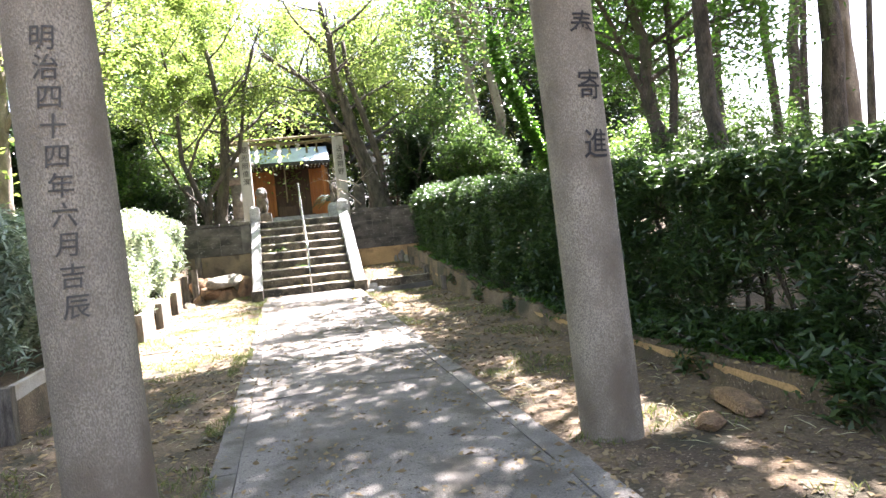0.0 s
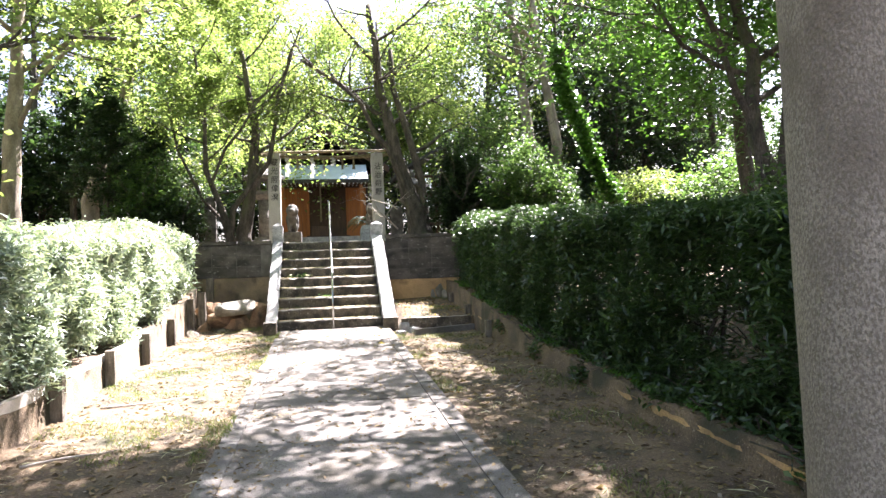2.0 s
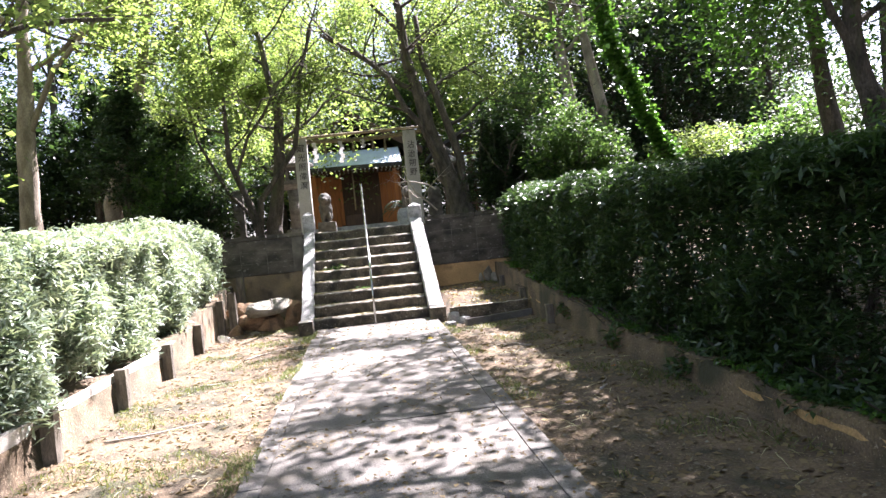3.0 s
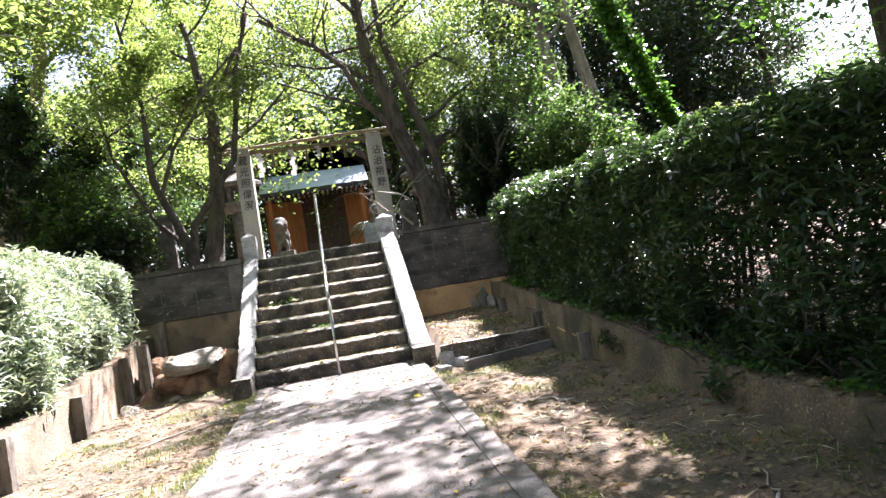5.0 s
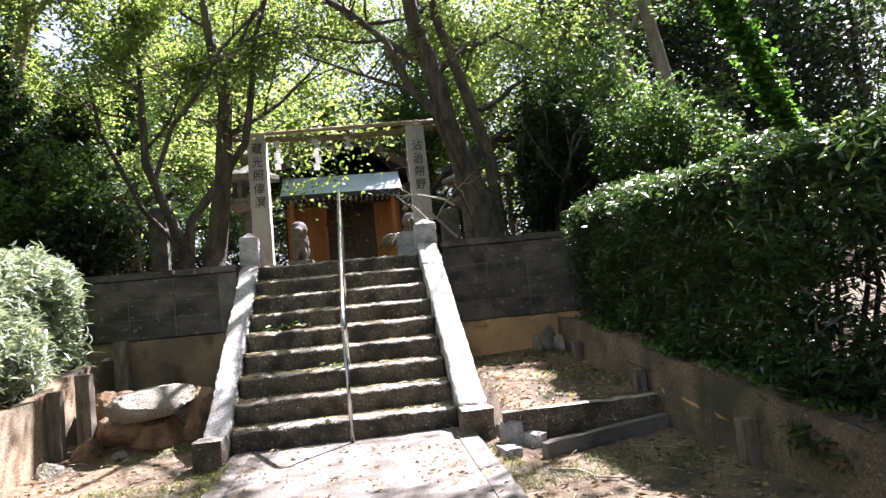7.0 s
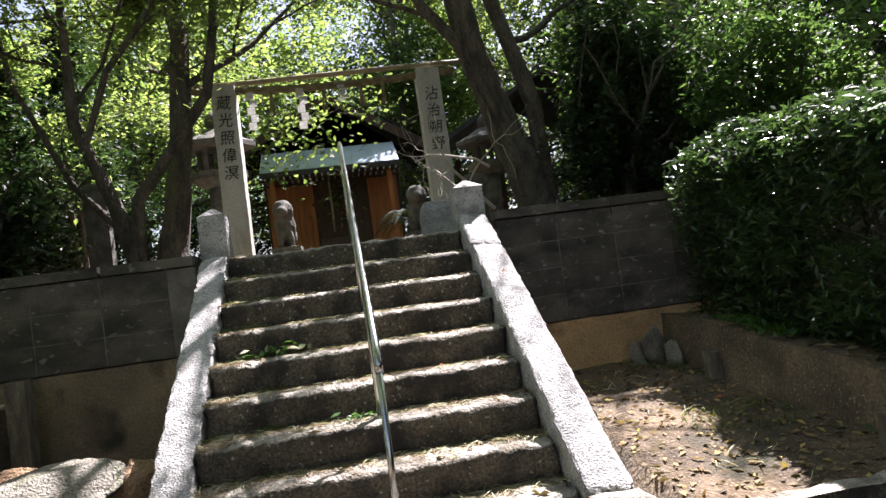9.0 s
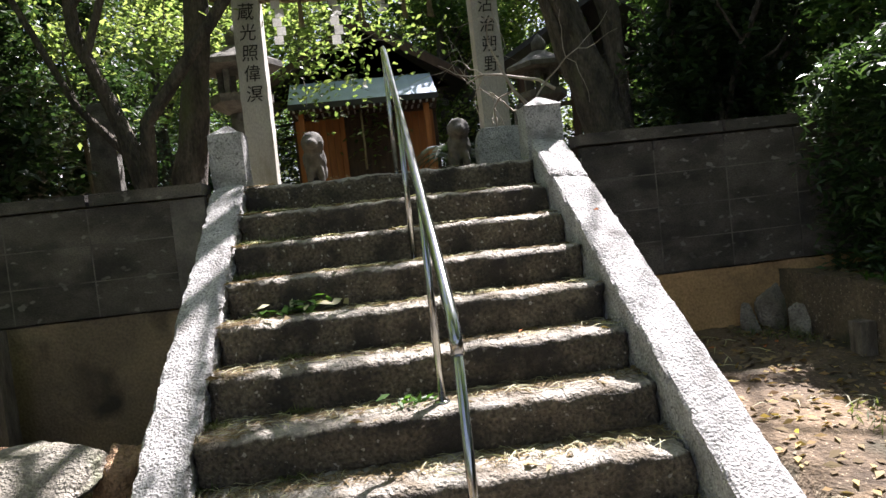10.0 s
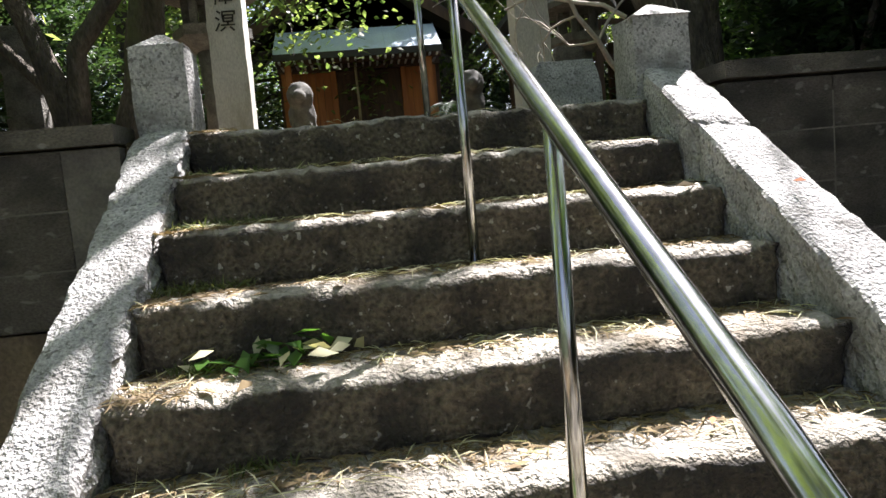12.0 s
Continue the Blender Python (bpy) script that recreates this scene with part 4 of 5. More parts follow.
hedge("hedge", 2.78, 4.0, 0.5, 16.6, lambda y: 0.0 + 0.45 * max(0, min(1, (y - 9) / 7)), lambda y: 1.45 + 0.052 * max(0, y - 3), 185000, L_DARK,
      "long dark clipped evergreen hedge above the low muddy wall", 0.10, 0.024, 5, gaps=0.3)
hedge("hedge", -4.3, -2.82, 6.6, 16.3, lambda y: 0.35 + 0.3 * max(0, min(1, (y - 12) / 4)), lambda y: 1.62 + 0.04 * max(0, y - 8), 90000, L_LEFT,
      "sunlit green hedge, narrow leaves glare-tinted silvery above the low concrete wall", 0.13, 0.024, 6, loose=1.5)
hedge("undergrowth", 2.62, 3.2, 0.3, 14.5, lambda y: -0.1 + 0.035 * max(0, y - 6), lambda y: 0.42 - 0.035 * min(y, 8) + 0.05 * max(0, y - 8), 26000, L_DARK, "low dark leafy undergrowth spilling from under the dark hedge", 0.11, 0.03, 15, stems=False)
# shaded near stretch on the left, given the dark leaf colour
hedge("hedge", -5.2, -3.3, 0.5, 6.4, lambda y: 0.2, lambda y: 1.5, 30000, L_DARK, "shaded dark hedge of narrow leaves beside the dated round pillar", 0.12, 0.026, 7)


# ---- trees ----
def at(base, *pts):
    return [(0, 0, -0.15)] + [(p[0] - base[0], p[1] - base[1], p[2] - base[2]) for p in pts]


G = 1.66
b = (-2.42, 19.5, G)
tree("many-stemmed young tree with light green leaves on the terrace", b, at(b, (-2.45, 19.5, 2.1), (-2.66, 19.5, 2.8), (-2.94, 19.5, 3.6), (-2.98, 19.5, 4.5), (-2.95, 19.5, 5.3), (-3.2, 19.5, 6.8)), 0.10, 0.6, 3,
     M_BARK, L_LIGHT, 26000, (0.095, 0.045), 2, 2.1, 0.5, 6,
     extra=[(at(b, (-2.4, 19.45, 2.0), (-2.33, 19.4, 2.62), (-1.91, 19.4, 3.15), (-1.42, 19.4, 3.8), (-1.26, 19.4, 4.6), (-1.16, 19.4, 5.45), (-0.75, 19.3, 6.6)), 0.085),
            (at(b, (-2.7, 19.45, 2.9), (-2.79, 19.3, 3.3), (-2.45, 19.2, 4.1), (-2.04, 19.2, 4.6), (-1.67, 19.2, 5.25), (-1.02, 19.2, 5.9)), 0.05),
            (at(b, (-2.5, 19.6, 2.2), (-3.1, 19.7, 2.9), (-3.7, 19.8, 4.2), (-3.9, 19.8, 5.4)), 0.055)])
b = (-2.2, 20.0, G)
tree("gnarled flaking old tree trunk behind the young stems", b, at(b, (-2.15, 20.0, 2.1), (-1.98, 20.0, 2.75), (-1.88, 20.0, 3.45), (-1.74, 20.0, 4.7), (-1.92, 20.0, 5.7), (-2.1, 20.0, 6.8)), 0.21, 0.6, 13,
     M_BARK, L_LIGHT, 14000, (0.095, 0.045), 2, 2.2, 0.55, 6, flare=1.6)
b = (2.42, 19.1, G)
tree("leaning brown tree beside the square gate post, light leaves", b, at(b, (2.35, 19.1, 2.1), (2.22, 19.1, 2.6), (1.98, 19.1, 3.2), (1.73, 19.1, 3.85), (1.57, 19.1, 4.66), (1.5, 19.1, 5.4), (1.3, 19.1, 6.5), (1.2, 19.2, 7.8)), 0.27, 0.6, 4,
     M_BARK, L_LIGHT, 24000, (0.095, 0.045), 2, 2.4, 0.6, 7, flare=1.5,
     extra=[(at(b, (2.05, 19.0, 3.0), (1.65, 19.0, 3.95), (1.22, 19.0, 4.5), (0.93, 19.0, 5.2), (0.46, 19.0, 5.66), (-0.55, 19.0, 6.3)), 0.09),
            (at(b, (1.5, 19.0, 4.2), (1.2, 19.0, 4.42), (0.83, 19.0, 4.56), (0.42, 19.0, 4.72), (-0.35, 19.0, 5.05)), 0.04),
            (at(b, (2.5, 19.1, 2.2), (2.42, 19.0, 3.2), (2.1, 19.0, 4.4), (1.75, 19.0, 5.6), (1.7, 19.0, 6.6)), 0.13)])
# bleached twigs before the right gate post
tw = thing("dead_branch", "bleached leafless branch with fine twigs before the square gate post", "branch", at=(1.75, 18.9, 2.0))
rng = np.random.default_rng(8)
tb, tp = [], []
grow(rng, (0, 0, 0), (-0.25, 0, 1), 1.3, 0.022, 2, tb, tp, 0.5, 0.02)
grow(rng, (0, 0, 0.5), (-0.7, 0, 0.8), 1.0, 0.018, 2, tb, tp, 0.5, 0.0)
for v, f in tb:
    arrays("twig", v, f, M_BARE, tw, smooth=True)

# tall trees to the right and left; (x, y, radius, height, lean x, bark, leaf, label)
def tall(x, y, r, h, lx, ly, bark, leafm, seed, label, count=14000, crown=0.6, limb=3.0, first=0.5, limbs=9, leaf=(0.13, 0.07), z=None, extra=()):
    z = height(x, y) if z is None else z
    return tree(label, (x, y, z), [(0, 0, -0.2), (lx * 0.25, ly * 0.25, h * 0.25), (lx * 0.6, ly * 0.6, h * 0.6), (lx, ly, h)], r, crown, seed, bark, leafm, count, leaf, 2, limb, first, limbs, extra=extra)


tall(6.6, 22.0, 0.23, 11, -0.9, 0.6, M_PALEBARK, L_MID, 21, "tall pale-barked tree with a forked trunk on the terrace", extra=[([(0.1, 0, 0.6), (0.7, 0.2, 3), (0.3, 0.4, 6), (0.1, 0.5, 8)], 0.2)])
b = (7.55, 18.0, G)
IVY_LINE = at(b, (7.2, 18.0, 2.6), (6.72, 18.0, 3.45), (6.35, 18.0, 4.45), (5.97, 18.0, 5.3), (5.8, 18.0, 6.4), (5.6, 18.1, 9.0))
ivy = tree("leaning tree trunk wrapped in bright green ivy", b, IVY_LINE, 0.13, 0.6, 22, M_BARK, L_MID, 9000, (0.13, 0.07), 2, 3.0, 0.75, 9)
rng = np.random.default_rng(31)
c = []
for i in range(6500):
    k = rng.uniform(0, 5.0)
    j = int(min(4, k))
    q = Vector(IVY_LINE[j]).lerp(Vector(IVY_LINE[j + 1]), k - j)
    thick = 0.10 + 0.07 * noise.noise(q * 2.1)
    c.append((q.x + rng.normal() * thick, q.y - 0.06 + rng.normal() * thick, q.z + rng.normal() * 0.1))
c = np.array(c)
leaves("ivy", c, rng, L_IVY, ivy, "dense bright green ivy", length=0.11, width=0.09)
tall(6.25, 9.0, 0.17, 10, -0.4, 0.3, M_BARK, L_MID, 23, "tall brown tree trunk behind the dark hedge", 8000, first=0.75)
b = (6.65, 11.0, 0.2)
tree("curved green-mossed tree forking behind the dark hedge", b, at(b, (6.62, 11.0, 1.7), (6.64, 11.0, 2.1), (6.35, 11.0, 2.65), (6.2, 11.0, 3.4), (6.22, 11.0, 4.2), (5.9, 11.1, 5.6), (5.2, 11.8, 8.0), (3.2, 13.2, 9.8)), 0.17, 0.85, 24,
     M_BARK, L_IVY, 46000, (0.13, 0.07), 2, 3.0, 0.5, 12,
     extra=[(at(b, (6.22, 11.0, 3.1), (5.95, 11.0, 3.6), (5.6, 10.9, 4.4), (5.0, 10.8, 5.4)), 0.07), (at(b, (6.66, 11.0, 2.2), (6.8, 11.0, 3.4), (6.75, 11.0, 5.5), (6.9, 11.0, 7.5)), 0.10)])
tall(10.4, 11.1, 0.27, 12, 0.3, 0.4, M_BARK, L_MID, 25, "thick brown tree trunk with ivy at its foot", 7000, first=0.8)
tall(11.0, 11.3, 0.25, 12, 0.1, 0.4, M_PALEBARK, L_MID, 26, "thick tall tree trunk far behind the hedge", 7000, first=0.8)
tall(12.4, 17.5, 0.22, 12, 0.9, 0.4, M_BARK, L_MID, 27, "slender dark tree in the wood", 6000, first=0.8)
tall(14.6, 17.0, 0.25, 12, 1.2, 0.4, M_BARK, L_DEEP, 28, "slender dark tree in the wood", 6000, first=0.8)
b = (-5.95, 20.0, G)
tree("leaning grey-brown tree behind the sunlit hedge", b, at(b, (-5.85, 20.0, 2.9), (-5.55, 20.0, 4.0), (-4.95, 20.0, 5.6), (-4.5, 20.0, 7.7), (-4.3, 20.0, 9.5)), 0.22, 0.6, 29, M_PALEBARK, L_LIGHT, 9000, (0.11, 0.05), 2, 2.4, 0.65, 7)
tall(-7.3, 19.0, 0.24, 10, 0.6, 0.2, M_PALEBARK, L_LIGHT, 30, "thick grey tree with high forked limbs", 8000, first=0.5, extra=[([(0.25, 0, 2.9), (0.9, -0.1, 4.2), (2.1, -0.2, 5.4), (3.2, -0.3, 6.0)], 0.07)])
tall(-6.2, 13.5, 0.22, 9, 0.6, 0.2, M_BARK, L_LIGHT, 33, "tree with light green crown beyond the pale hedge", 12000)
# added tree: its crown hangs above the view to shade path and soil
tree("added tree leaning its bright green crown over the path for shade", (6.9, 3.0, 0.1), [(0, 0, -0.2), (-0.1, 0.2, 4.0), (-2.0, 2.8, 7.2), (-5.0, 6.2, 9.8)], 0.13, 0.8, 34, M_BARK, L_LIGHT, 30000, (0.13, 0.07), 2, 3.2, 0.66, 12)
tall(8.8, 14.6, 0.2, 8, -0.8, 0.2, M_BARK, L_MID, 35, "dark tree behind the hedge", 12000)


# tall trees added beside the walk; their crowns, above view, shade the near path
tree("slim tree added behind the dark hedge to shade the path", (7.2, 5.6, 0.15), [(0, 0, -0.2), (-0.1, 0.2, 4.4), (-2.0, 2.4, 7.4), (-4.9, 5.2, 9.6)], 0.13, 0.95, 94, M_BARK, L_LIGHT, 40000, (0.13, 0.07), 2, 3.0, 0.66, 12)
tall(5.6, 3.4, 0.22, 8.5, -0.6, 0.6, M_BARK, L_LIGHT, 90, "broad added tree shading the near part of the path", 30000, 0.75, 3.4, 0.62, 11)
tall(7.6, 6.2, 0.24, 9.5, -0.8, 0.6, M_BARK, L_MID, 91, "broad added tree shading the path from behind the hedge", 26000, 0.75, 3.4, 0.62, 11)


# added for its shade on the left soil, crown above the view
tree("slim tree added behind the pale hedge, leaning high to shade path", (-5.6, 10.6, 0.2), [(0, 0, -0.2), (0.2, 0.1, 5.0), (3.0, 1.5, 8.0), (7.4, 3.6, 9.8)], 0.12, 0.9, 92, M_BARK, L_LIGHT, 36000, (0.13, 0.07), 2, 3.2, 0.66, 12)


# another added shade tree, crown placed towards the sun from the path
tree("slim tree added behind the dark hedge, leaning high to shade path", (7.4, 4.2, 0.1), [(0, 0, -0.2), (-0.1, 0.2, 4.2), (-1.4, 3.2, 7.4), (-3.6, 7.2, 10.0)], 0.14, 0.95, 93, M_BARK, L_LIGHT, 46000, (0.13, 0.07), 2, 3.2, 0.66, 12)


# bushes and small evergreens
for i, (x, y, lx) in enumerate(((11.8, 14.2, -0.5), (13.2, 15.0, 0.8), (15.5, 15.2, 1.0), (16.5, 19.5, -0.6), (19.0, 20.0, 0.5))):
    tall(x, y, 0.13, 11, lx, 0.3, M_BARK, L_MID, 80 + i, "slender bare-stemmed tree against the bright sky", 3500, first=0.75)


def bush(x, y, z, rx, rz, n, material, seed, label, leaf=(0.11, 0.05)):
    rng = np.random.default_rng(seed)
    e = thing("shrub", label, "shrub", at=(x, y, z))
    tb, tp = [], []
    for i in range(7):
        a = i * 0.9
        grow(rng, (0, 0, -0.05), (math.cos(a) * 0.5 * rx / rz, math.sin(a) * 0.5 * rx / rz, 1), rz * 0.8, 0.03, 1, tb, tp, 0.35)
    v, f = joined(tb)
    arrays("stem", v, f, M_BARK, e)
    d = rng.normal(size=(n, 3))
    d /= np.linalg.norm(d, axis=1)[:, None]
    rr = rng.uniform(0.35, 1, n) ** 0.5
    k = np.array([1 + 0.75 * noise.noise(Vector((p[0] * 1.8 + seed, p[1] * 1.8, p[2] * 1.8))) + 0.45 * noise.noise(Vector((p[0] * 4 + seed, p[1] * 5, p[2] * 5))) for p in d])
    c = d * (rr * k)[:, None] * (rx, rx, rz * 0.55) + (0, 0, rz * 0.55)
    c = c[c[:, 2] > 0.02]
    leaves("foliage", c, rng, material, e, length=leaf[0], width=leaf[1])
    return e




def conifer(x, y, z, h, spread, seed, n=9000):
    """A small upright evergreen on a few bare stems, its crown in tiers."""
    rng = np.random.default_rng(seed)
    e = thing("evergreen", "small upright dark evergreen on thin bare stems", "tree", "small evergreens behind the pale hedge", (x, y, z))
    tb = []
    for i in range(3):
        a = rng.uniform(0, 6.28)
        tb.append(tube([(math.cos(a) * 0.12, math.sin(a) * 0.12, -0.1), (math.cos(a) * 0.2, math.sin(a) * 0.2, h * 0.3), (0.05 * i, 0, h * 0.9)], [0.05, 0.04, 0.01], 6, 0.2, seed))
    tips = []
    for i in range(34):
        f = (i + 0.5) / 34
        zz = h * (0.27 + 0.73 * f)
        a = i * 2.4
        ln = spread * (1 - f) ** 0.8 * rng.uniform(0.7, 1.2) + 0.12
        tb.append(tube([(0, 0, zz - 0.1), (math.cos(a) * ln, math.sin(a) * ln, zz + ln * 0.35)], [0.018, 0.006], 4))
        tips.append((math.cos(a) * ln, math.sin(a) * ln, zz + ln * 0.35, ln))
    v, f = joined(tb)
    arrays("stem", v, f, M_BARK, e)
    tips = np.array(tips)
    q = tips[rng.integers(0, len(tips), n)]
    t = rng.uniform(0.25, 1.05, n)[:, None]
    c = np.stack([q[:, 0] * t[:, 0], q[:, 1] * t[:, 0], q[:, 2] - q[:, 3] * 0.35 * (1 - t[:, 0])], 1) + rng.normal(size=(n, 3)) * (0.10, 0.10, 0.07)
    leaves("crown", c, rng, L_DEEP, e, length=0.12, width=0.045)
    return e


for i, (x, y, h, sp) in enumerate(((-6.9, 22.4, 4.6, 1.1), (-5.9, 22.0, 5.2, 1.2), (-5.1, 22.6, 4.4, 1.0), (-4.4, 23.4, 4.9, 1.0), (-8.2, 23.6, 4.2, 1.1), (-9.6, 24.5, 4.6, 1.2), (-7.4, 25.0, 5.0, 1.2), (-4.4, 20.6, 3.4, 0.9), (-5.0, 19.0, 3.6, 0.95))):
    conifer(x, y, G, h, sp, 300 + i)
bush(-4.15, 18.7, G, 0.75, 1.9, 9000, L_MID, 41, "rounded green evergreen shrub behind the hedge end")
bush(-3.6, 18.6, G, 0.7, 1.2, 5000, L_DEEP, 42, "low dark evergreen shrub on the terrace")
bush(3.3, 18.6, G, 0.6, 2.3, 12000, L_DEEP, 43, "dense dark evergreen shrub beside the leaning tree")
bush(5.9, 18.9, G, 0.8, 1.5, 7000, L_DEEP, 54, "dense dark evergreen shrub over the retaining wall")
bush(4.9, 18.2, G, 1.1, 2.1, 12000, L_MID, 44, "green shrub with feathery leaves behind the wall")
bush(8.6, 19.5, G, 1.2, 1.7, 9000, L_LIGHT, 45, "light green shrub behind the hedge")
bush(4.6, 20.5, G, 1.3, 3.6, 12000, L_MID, 46, "tall light green shrub on the terrace")
bush(9.5, 16.5, 1.5, 1.4, 1.8, 8000, L_MID, 47, "light green undergrowth behind the hedge")
bush(12.5, 15.5, 1.6, 1.6, 1.8, 8000, L_MID, 48, "green undergrowth in the wood")
bush(6.4, 9.5, 0.6, 1.2, 1.6, 7000, L_MID, 49, "green undergrowth behind the dark hedge")
bush(6.8, 5.5, 0.4, 1.3, 1.6, 7000, L_LIGHT, 50, "bright undergrowth behind the dark hedge")

low_bush = bush(-7.0, 32.5, G, 1.9, 3.0, 9000, L_DEEP, 52, "dense dark shrub closing the view behind the shrine", (0.16, 0.09))
for i, (x, y) in enumerate(((-10, 31), (-13, 29), (-3.8, 33.5), (-16, 26), (4.6, 34), (8.0, 32), (11, 30.5), (14.5, 29), (1.2, 36), (-9, 24.0), (-12.5, 22.5), (-6.4, 26.5), (7.8, 27.5), (10.5, 25.5), (13, 23.5))):
    copy_thing(low_bush, pose(x, y, G, 0, 0, 40 * i))

# the wood behind: a few kinds of tree, copied
kinds = [
    tall(-9.5, 25.5, 0.18, 9.5, 0.4, 0.2, M_BARK, L_DEEP, 61, "slim dark-stemmed tree in the wood behind", 15000, 0.7, 2.4, 0.22, 12, (0.17, 0.10)),
    tall(-5.5, 31.0, 0.22, 11, -0.3, 0.2, M_BARK, L_LIGHT, 62, "light green tree in the wood behind", 15000, 0.75, 3.2, 0.25, 12, (0.18, 0.11)),
    tall(9.5, 29.0, 0.22, 12, 0.3, 0.2, M_BARK, L_DEEP, 63, "tall dark evergreen tree in the wood behind", 17000, 0.75, 3.0, 0.2, 14, (0.17, 0.10)),
    tall(2.5, 34.0, 0.2, 11, 0.2, 0.2, M_BARK, L_MID, 64, "green tree in the wood behind the shrine", 16000, 0.75, 3.2, 0.22, 12, (0.18, 0.11)),
]
rng = np.random.default_rng(77)
spots = []
for i in range(400):
    if len(spots) >= 66:
        break
    x, y = rng.uniform(-34, 40), rng.uniform(-14, 52)
    if y < 20 and -9 < x < 15:
        continue
    if y < 36 and -5 < x < 8:
        continue
    if 0.64 * y < x < 1.3 * y + 4 or (2 < x < 15 and 15 < y < 27) or -0.5 * (y - 3) < x < -0.28 * (y - 3):
        continue
    if -14 < x < -4 and 19 < y < 23 or (x > 10 and y < 21 and 0.62 * y < x < 1.5 * y + 6):
        continue
    if all((x - a) ** 2 + (y - c2) ** 2 > 3.0 ** 2 for a, c2 in spots):
        spots.append((x, y))
for i, (x, y) in enumerate(spots):
    src = kinds[(0, 1, 1, 3)[i % 4] if x < 3 else (0, 2, 2, 3)[i % 4]]
    o = copy_thing(src, pose(x, y, height(x, y), 0, 0, float(rng.uniform(0, 360))))
    o.scale = (float(rng.uniform(0.85, 1.2)),) * 3

for i, (x, y, q) in enumerate(((3.6, 35.5, 1), (7.2, 30.0, 1), (5.6, 36.5, 1), (11.4, 27.0, 2), (13.0, 27.5, 2), (-3.2, 31.5, 1))):
    copy_thing(kinds[q], pose(x, y, height(x, y), 0, 0, 70 * i + 20))

# ---- litter, grass ----
rng = np.random.default_rng(91)


def scatter(n, x0, x1, y0, y1, lift, ok):
    out = []
    while len(out) < n:
        x, y = rng.uniform(x0, x1), rng.uniform(y0, y1)
        if not ok(x, y):
            continue
        if SX0 < x < SX1 and y > Y0:
            k = int((y - Y0) / RUN)
            z = RISE * (min(k, 8) + 1)
        elif PX0 < x < PX1 and y < 14.47:
            z = slope(y) + 0.022
        else:
            z = height(x, y)
        out.append((x, y, z + lift))
    return out


def clumpy(x, y, s=1.1, o=0.0, t=0.05):
    return noise.noise(Vector((x * s + o, y * s, 0))) > t


def ground_stuff(name, pts, material, label, **kw):
    tagged(leaves(name, pts, rng, material, kind="stuff", **kw), label=label)


ground_stuff("fallen_leaves", scatter(8500, -2.6, 2.6, -1, 16.7, 0.006, lambda x, y: not (PX0 < x < PX1) or rng.uniform() < 0.15), L_DRY, "dry brown fallen leaves strewn on soil and path", length=0.06, width=0.028, flat=0.08, droop=0.0)
ground_stuff("fallen_leaves", scatter(260, 1.2, 2.55, 14.0, 16.7, 0.012, lambda x, y: True), L_TAN, "tan fallen leaves on the raised soil beside the steps", length=0.05, width=0.025, flat=0.15, droop=0.0)
ground_stuff("fallen_leaves", scatter(3500, 2.6, 4.2, 0, 16.5, 0.01, lambda x, y: True), L_DRY, "dry fallen leaves under the dark hedge", length=0.07, width=0.03, flat=0.12, droop=0.0)
ground_stuff("needles", scatter(7500, SX0, SX1, Y0 + 0.02, 16.9, 0.005, lambda x, y: ((y - Y0) % RUN) > 0.10 + 0.12 * rng.uniform() or x < -0.8), L_DRY, "dry needles and leaf bits gathered at the back of the treads", length=0.07, width=0.006, flat=0.06, droop=0.0)
ground_stuff("path_litter", scatter(3200, PX0, PX1, 0, 14.4, 0.004, lambda x, y: clumpy(x, y, 2.0, 5, 0.0)), L_DRY, "small leaf bits scattered on the concrete path", length=0.03, width=0.016, flat=0.06, droop=0.0)
ground_stuff("grass", scatter(11000, -2.6, 2.5, 0, 16.6, 0.02, lambda x, y: not (PX0 - 0.01 < x < PX1 + 0.01) and clumpy(x, y, 1.5, 0, 0.22)), L_GRASS, "thin tufts of short green grass on dry soil", length=0.07, width=0.007, flat=0.6, droop=-1.2)
ground_stuff("grass", scatter(2500, -1.12, -0.90, 1, 14.4, 0.02, lambda x, y: clumpy(x, y, 1.2, 9, 0.1)), L_GRASS, "grass along the edge of the path", length=0.07, width=0.006, flat=0.6, droop=-1.2)
ground_stuff("weeds", scatter(2600, 2.6, 3.0, 2, 16.5, 0.03, lambda x, y: clumpy(x, y, 2.0, 3, 0.0)), L_IVY, "low green weeds on top of the low wall", length=0.07, width=0.03, flat=0.6, droop=-0.6)


ground_stuff("step_weeds", scatter(900, SX0, SX0 + 0.45, Y0, 16.9, 0.015, lambda x, y: ((y - Y0) % RUN) > 0.15 + (x - SX0) * 0.25 and clumpy(x, y, 3.0, 7, -0.05)), L_GRASS, "short grass growing at the side edge of the steps", length=0.07, width=0.006, flat=0.6, droop=-0.8)


def single(x, y, z, material, size, label, seed):
    r2 = np.random.default_rng(seed)
    o = leaves("fallen_leaf", [(0, 0, 0)], r2, material, length=size, width=size * 0.5, flat=0.02, droop=0.0)
    o.location = (x, y, z + 0.008)
    tagged(o, label=label, category="leaf")


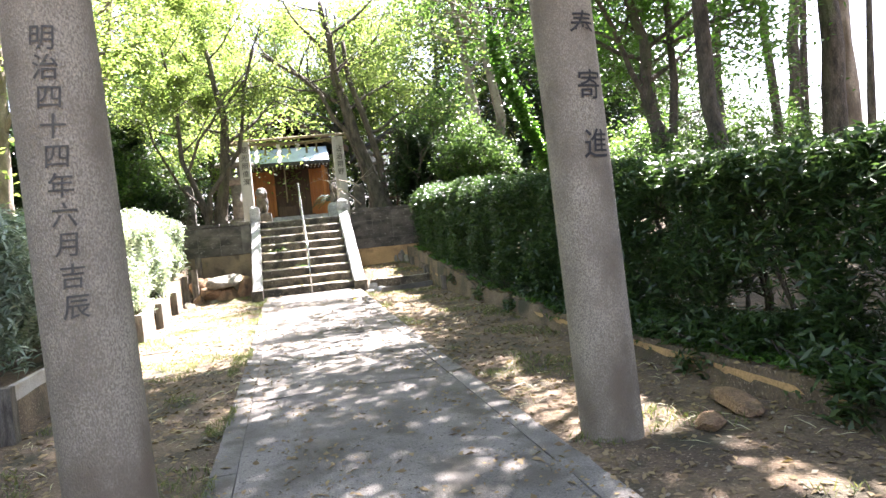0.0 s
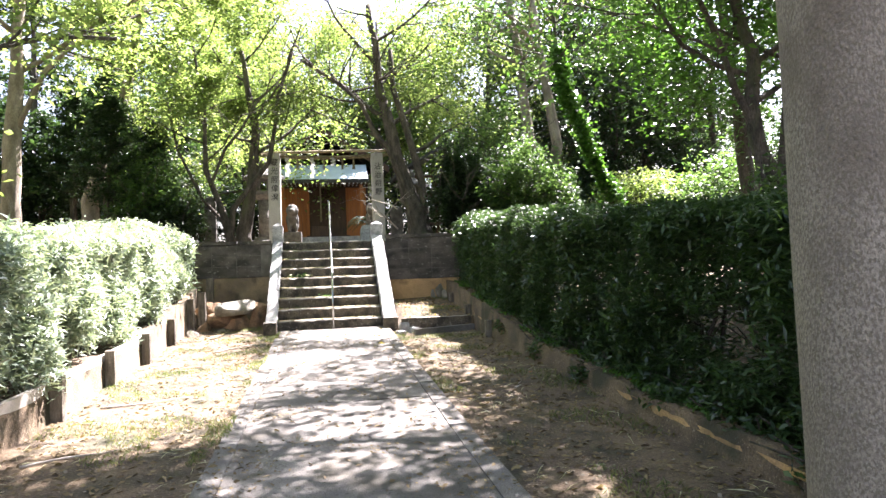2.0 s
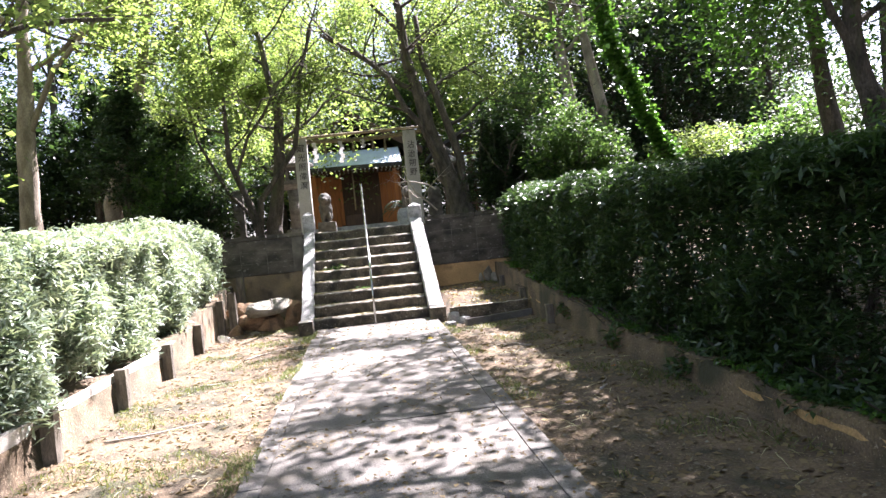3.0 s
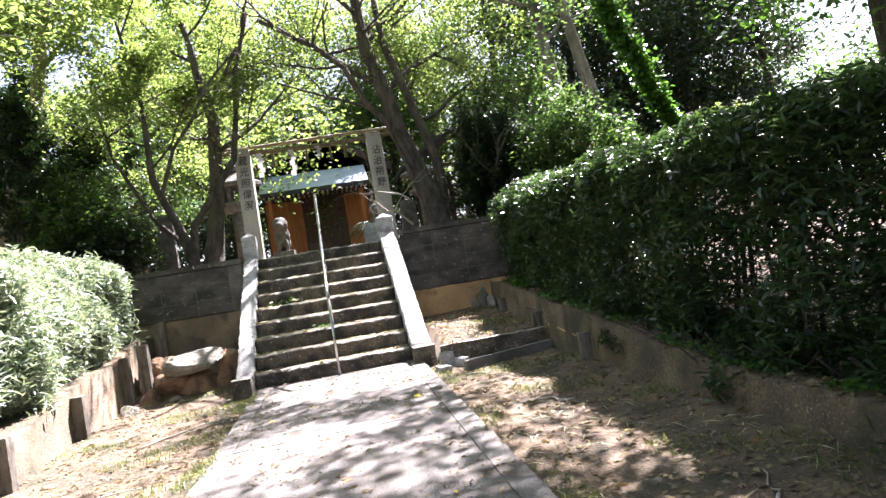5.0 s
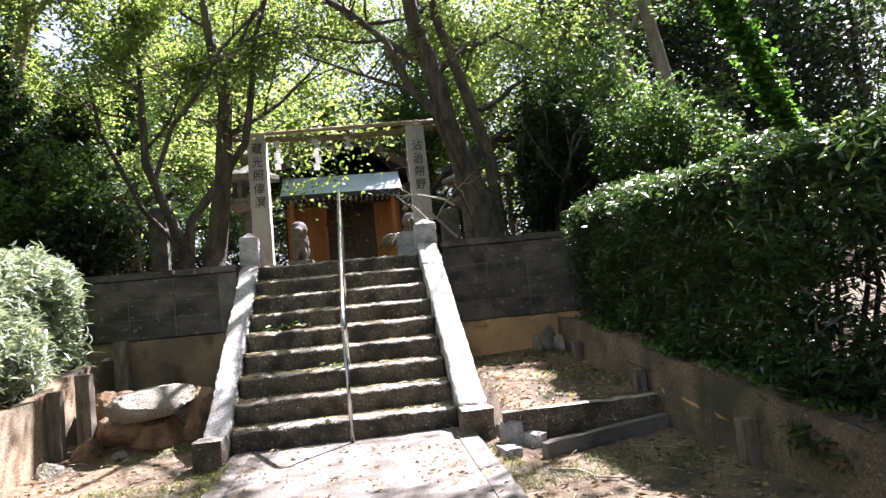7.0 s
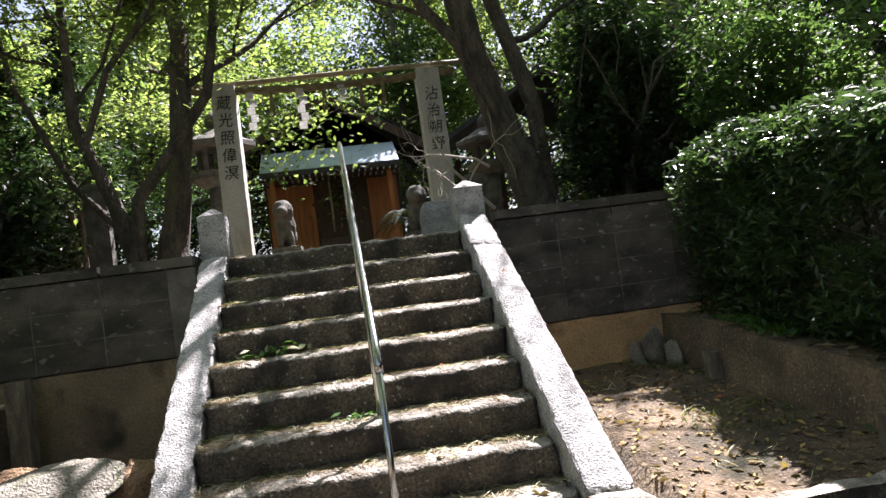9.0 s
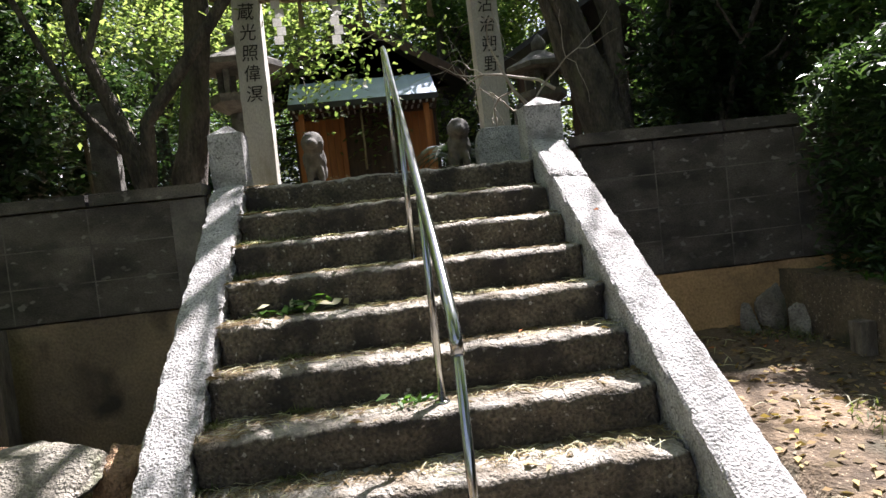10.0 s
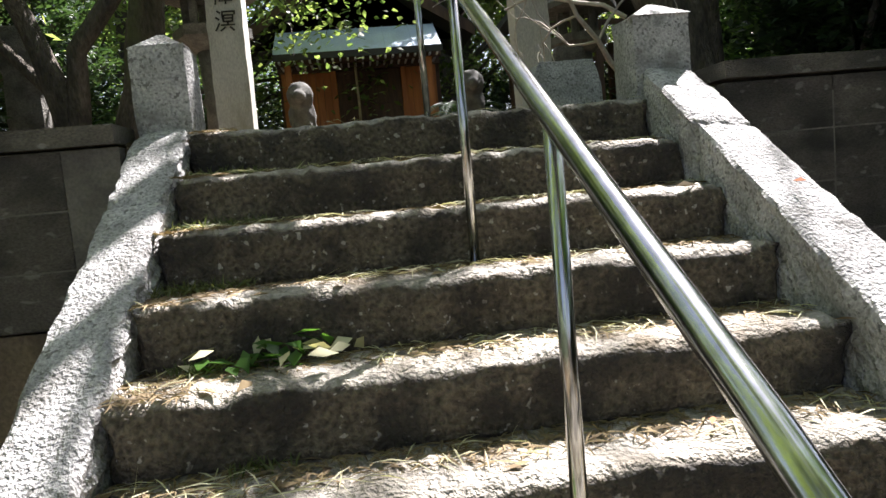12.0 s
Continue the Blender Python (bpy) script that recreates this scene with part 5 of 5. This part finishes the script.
single(0.86, 15.45, 0.56, L_YEL, 0.07, "yellow fallen leaf on a stone step", 1)
single(1.05, 16.0, RISE / RUN * (16.0 - Y0) + 0.31, L_RED, 0.06, "curled red leaf on the granite side slab", 2)
single(0.70, 12.2, slope(12.2) + 0.03, L_YEL, 0.11, "yellow fallen leaf on the concrete path", 3)
single(0.88, 13.0, slope(13) + 0.03, L_YEL, 0.06, "yellow fallen leaf at the edge of the path", 4)
for i in range(26):
    if i % 3:
        lx, ly = random.Random(i).uniform(-2.4, 2.4), random.Random(i + 50).uniform(9, 16.4)
        lz = RISE * (int((ly - Y0) / RUN) + 1) if (ly > Y0 and SX0 < lx < SX1) else (slope(ly) + 0.025 if PX0 < lx < PX1 else height(lx, ly) + 0.01)
    else:
        lx, ly = random.Random(i).uniform(1.3, 2.4), random.Random(i + 50).uniform(14.3, 16.5)
        lz = height(lx, ly) + 0.01
    if abs(lx) > 1.3 or SX0 < lx < SX1:
        single(lx, ly, lz, L_YEL if i % 2 else L_RED, 0.05, "yellow fallen leaf on the ground" if i % 2 else "red-brown fallen leaf on the ground", 100 + i)
single(0.45, 15.5, 0.76, L_RED, 0.05, "red fallen leaf on a stone step", 5)
for i, (x, y, ln, an) in enumerate(((-1.9, 9.3, 0.9, 0.35), (-1.7, 11.2, 0.7, 0.2), (-1.5, 12.9, 0.9, 0.8), (-1.95, 7.6, 0.8, 0.5), (1.5, 12.9, 0.5, -0.9), (1.9, 9.0, 0.35, 1.2), (-1.35, 10.2, 0.35, 2.0), (1.25, 5.1, 0.3, 0.4), (1.7, 11.4, 0.3, 2.4))):
    pts = []
    for k in range(7):
        f = (k / 6 - 0.5) * ln
        px, py = x + math.cos(an) * f + 0.03 * math.sin(k * 1.7 + i), y + math.sin(an) * f + 0.03 * math.cos(k * 1.3 + i)
        pts.append((px - x, py - y, height(px, py) + 0.014 - height(x, y)))
    v, f = tube(pts, [0.011 - 0.0011 * k for k in range(7)], 6, 0.2, i)
    o = arrays("fallen_stick", v, f, M_BARE, smooth=True)
    o.location = (x, y, height(x, y))
    tagged(o, label="crooked dry stick lying on the bare soil", category="stick", group="sticks on the soil")

sprig = thing("leafy_sprig", "broken sprig of fresh green leaves lying on a stone step", "sprig", at=(-0.62, 15.85, 0.94))
r2 = np.random.default_rng(12)
leaves("sprig_leaf", r2.normal(size=(26, 3)) * (0.09, 0.04, 0.02) + (0, 0, 0.03), r2, L_IVY, sprig, length=0.08, width=0.035)
leaves("dry_sprig_leaf", r2.normal(size=(16, 3)) * (0.12, 0.05, 0.015) + (0.06, 0, 0.03), r2, L_PALE, sprig, kind="stuff", length=0.085, width=0.04)
v, f = tube([(-0.12, 0, 0.005), (0, 0.01, 0.015), (0.13, -0.01, 0.01)], [0.004, 0.003, 0.002], 5)
arrays("stalk", v, f, M_BARK, sprig)
sprig = thing("leafy_sprig", "small green weed growing from a stone step", "sprig", at=(-0.12, 15.2, 0.565))
leaves("sprig_leaf", r2.normal(size=(22, 3)) * (0.06, 0.02, 0.012) + (0, 0, 0.02), r2, L_IVY, sprig, length=0.06, width=0.02)
ground_stuff("twigs", scatter(1100, SX0, SX1, Y0 + 0.02, 16.9, 0.012, lambda x, y: ((y - Y0) % RUN) > 0.07 and clumpy(x, y, 2.2, 3, -0.15)), L_PALE, "thin dry twigs and long needles strewn on the treads", length=0.12, width=0.004, flat=0.05, droop=0.0)
ground_stuff("twigs", scatter(900, -2.5, 2.5, 3, 16.6, 0.015, lambda x, y: not (PX0 < x < PX1) and clumpy(x, y, 1.5, 13, 0.0)), L_PALE, "thin dry twigs strewn on the soil", length=0.16, width=0.006, flat=0.08, droop=0.0)
ground_stuff("pebbles", scatter(1500, -2.5, 2.5, 1, 16.6, 0.008, lambda x, y: not (PX0 < x < PX1)), L_STONE, "small pebbles and soil crumbs", length=0.035, width=0.025, flat=0.2, droop=0.0)
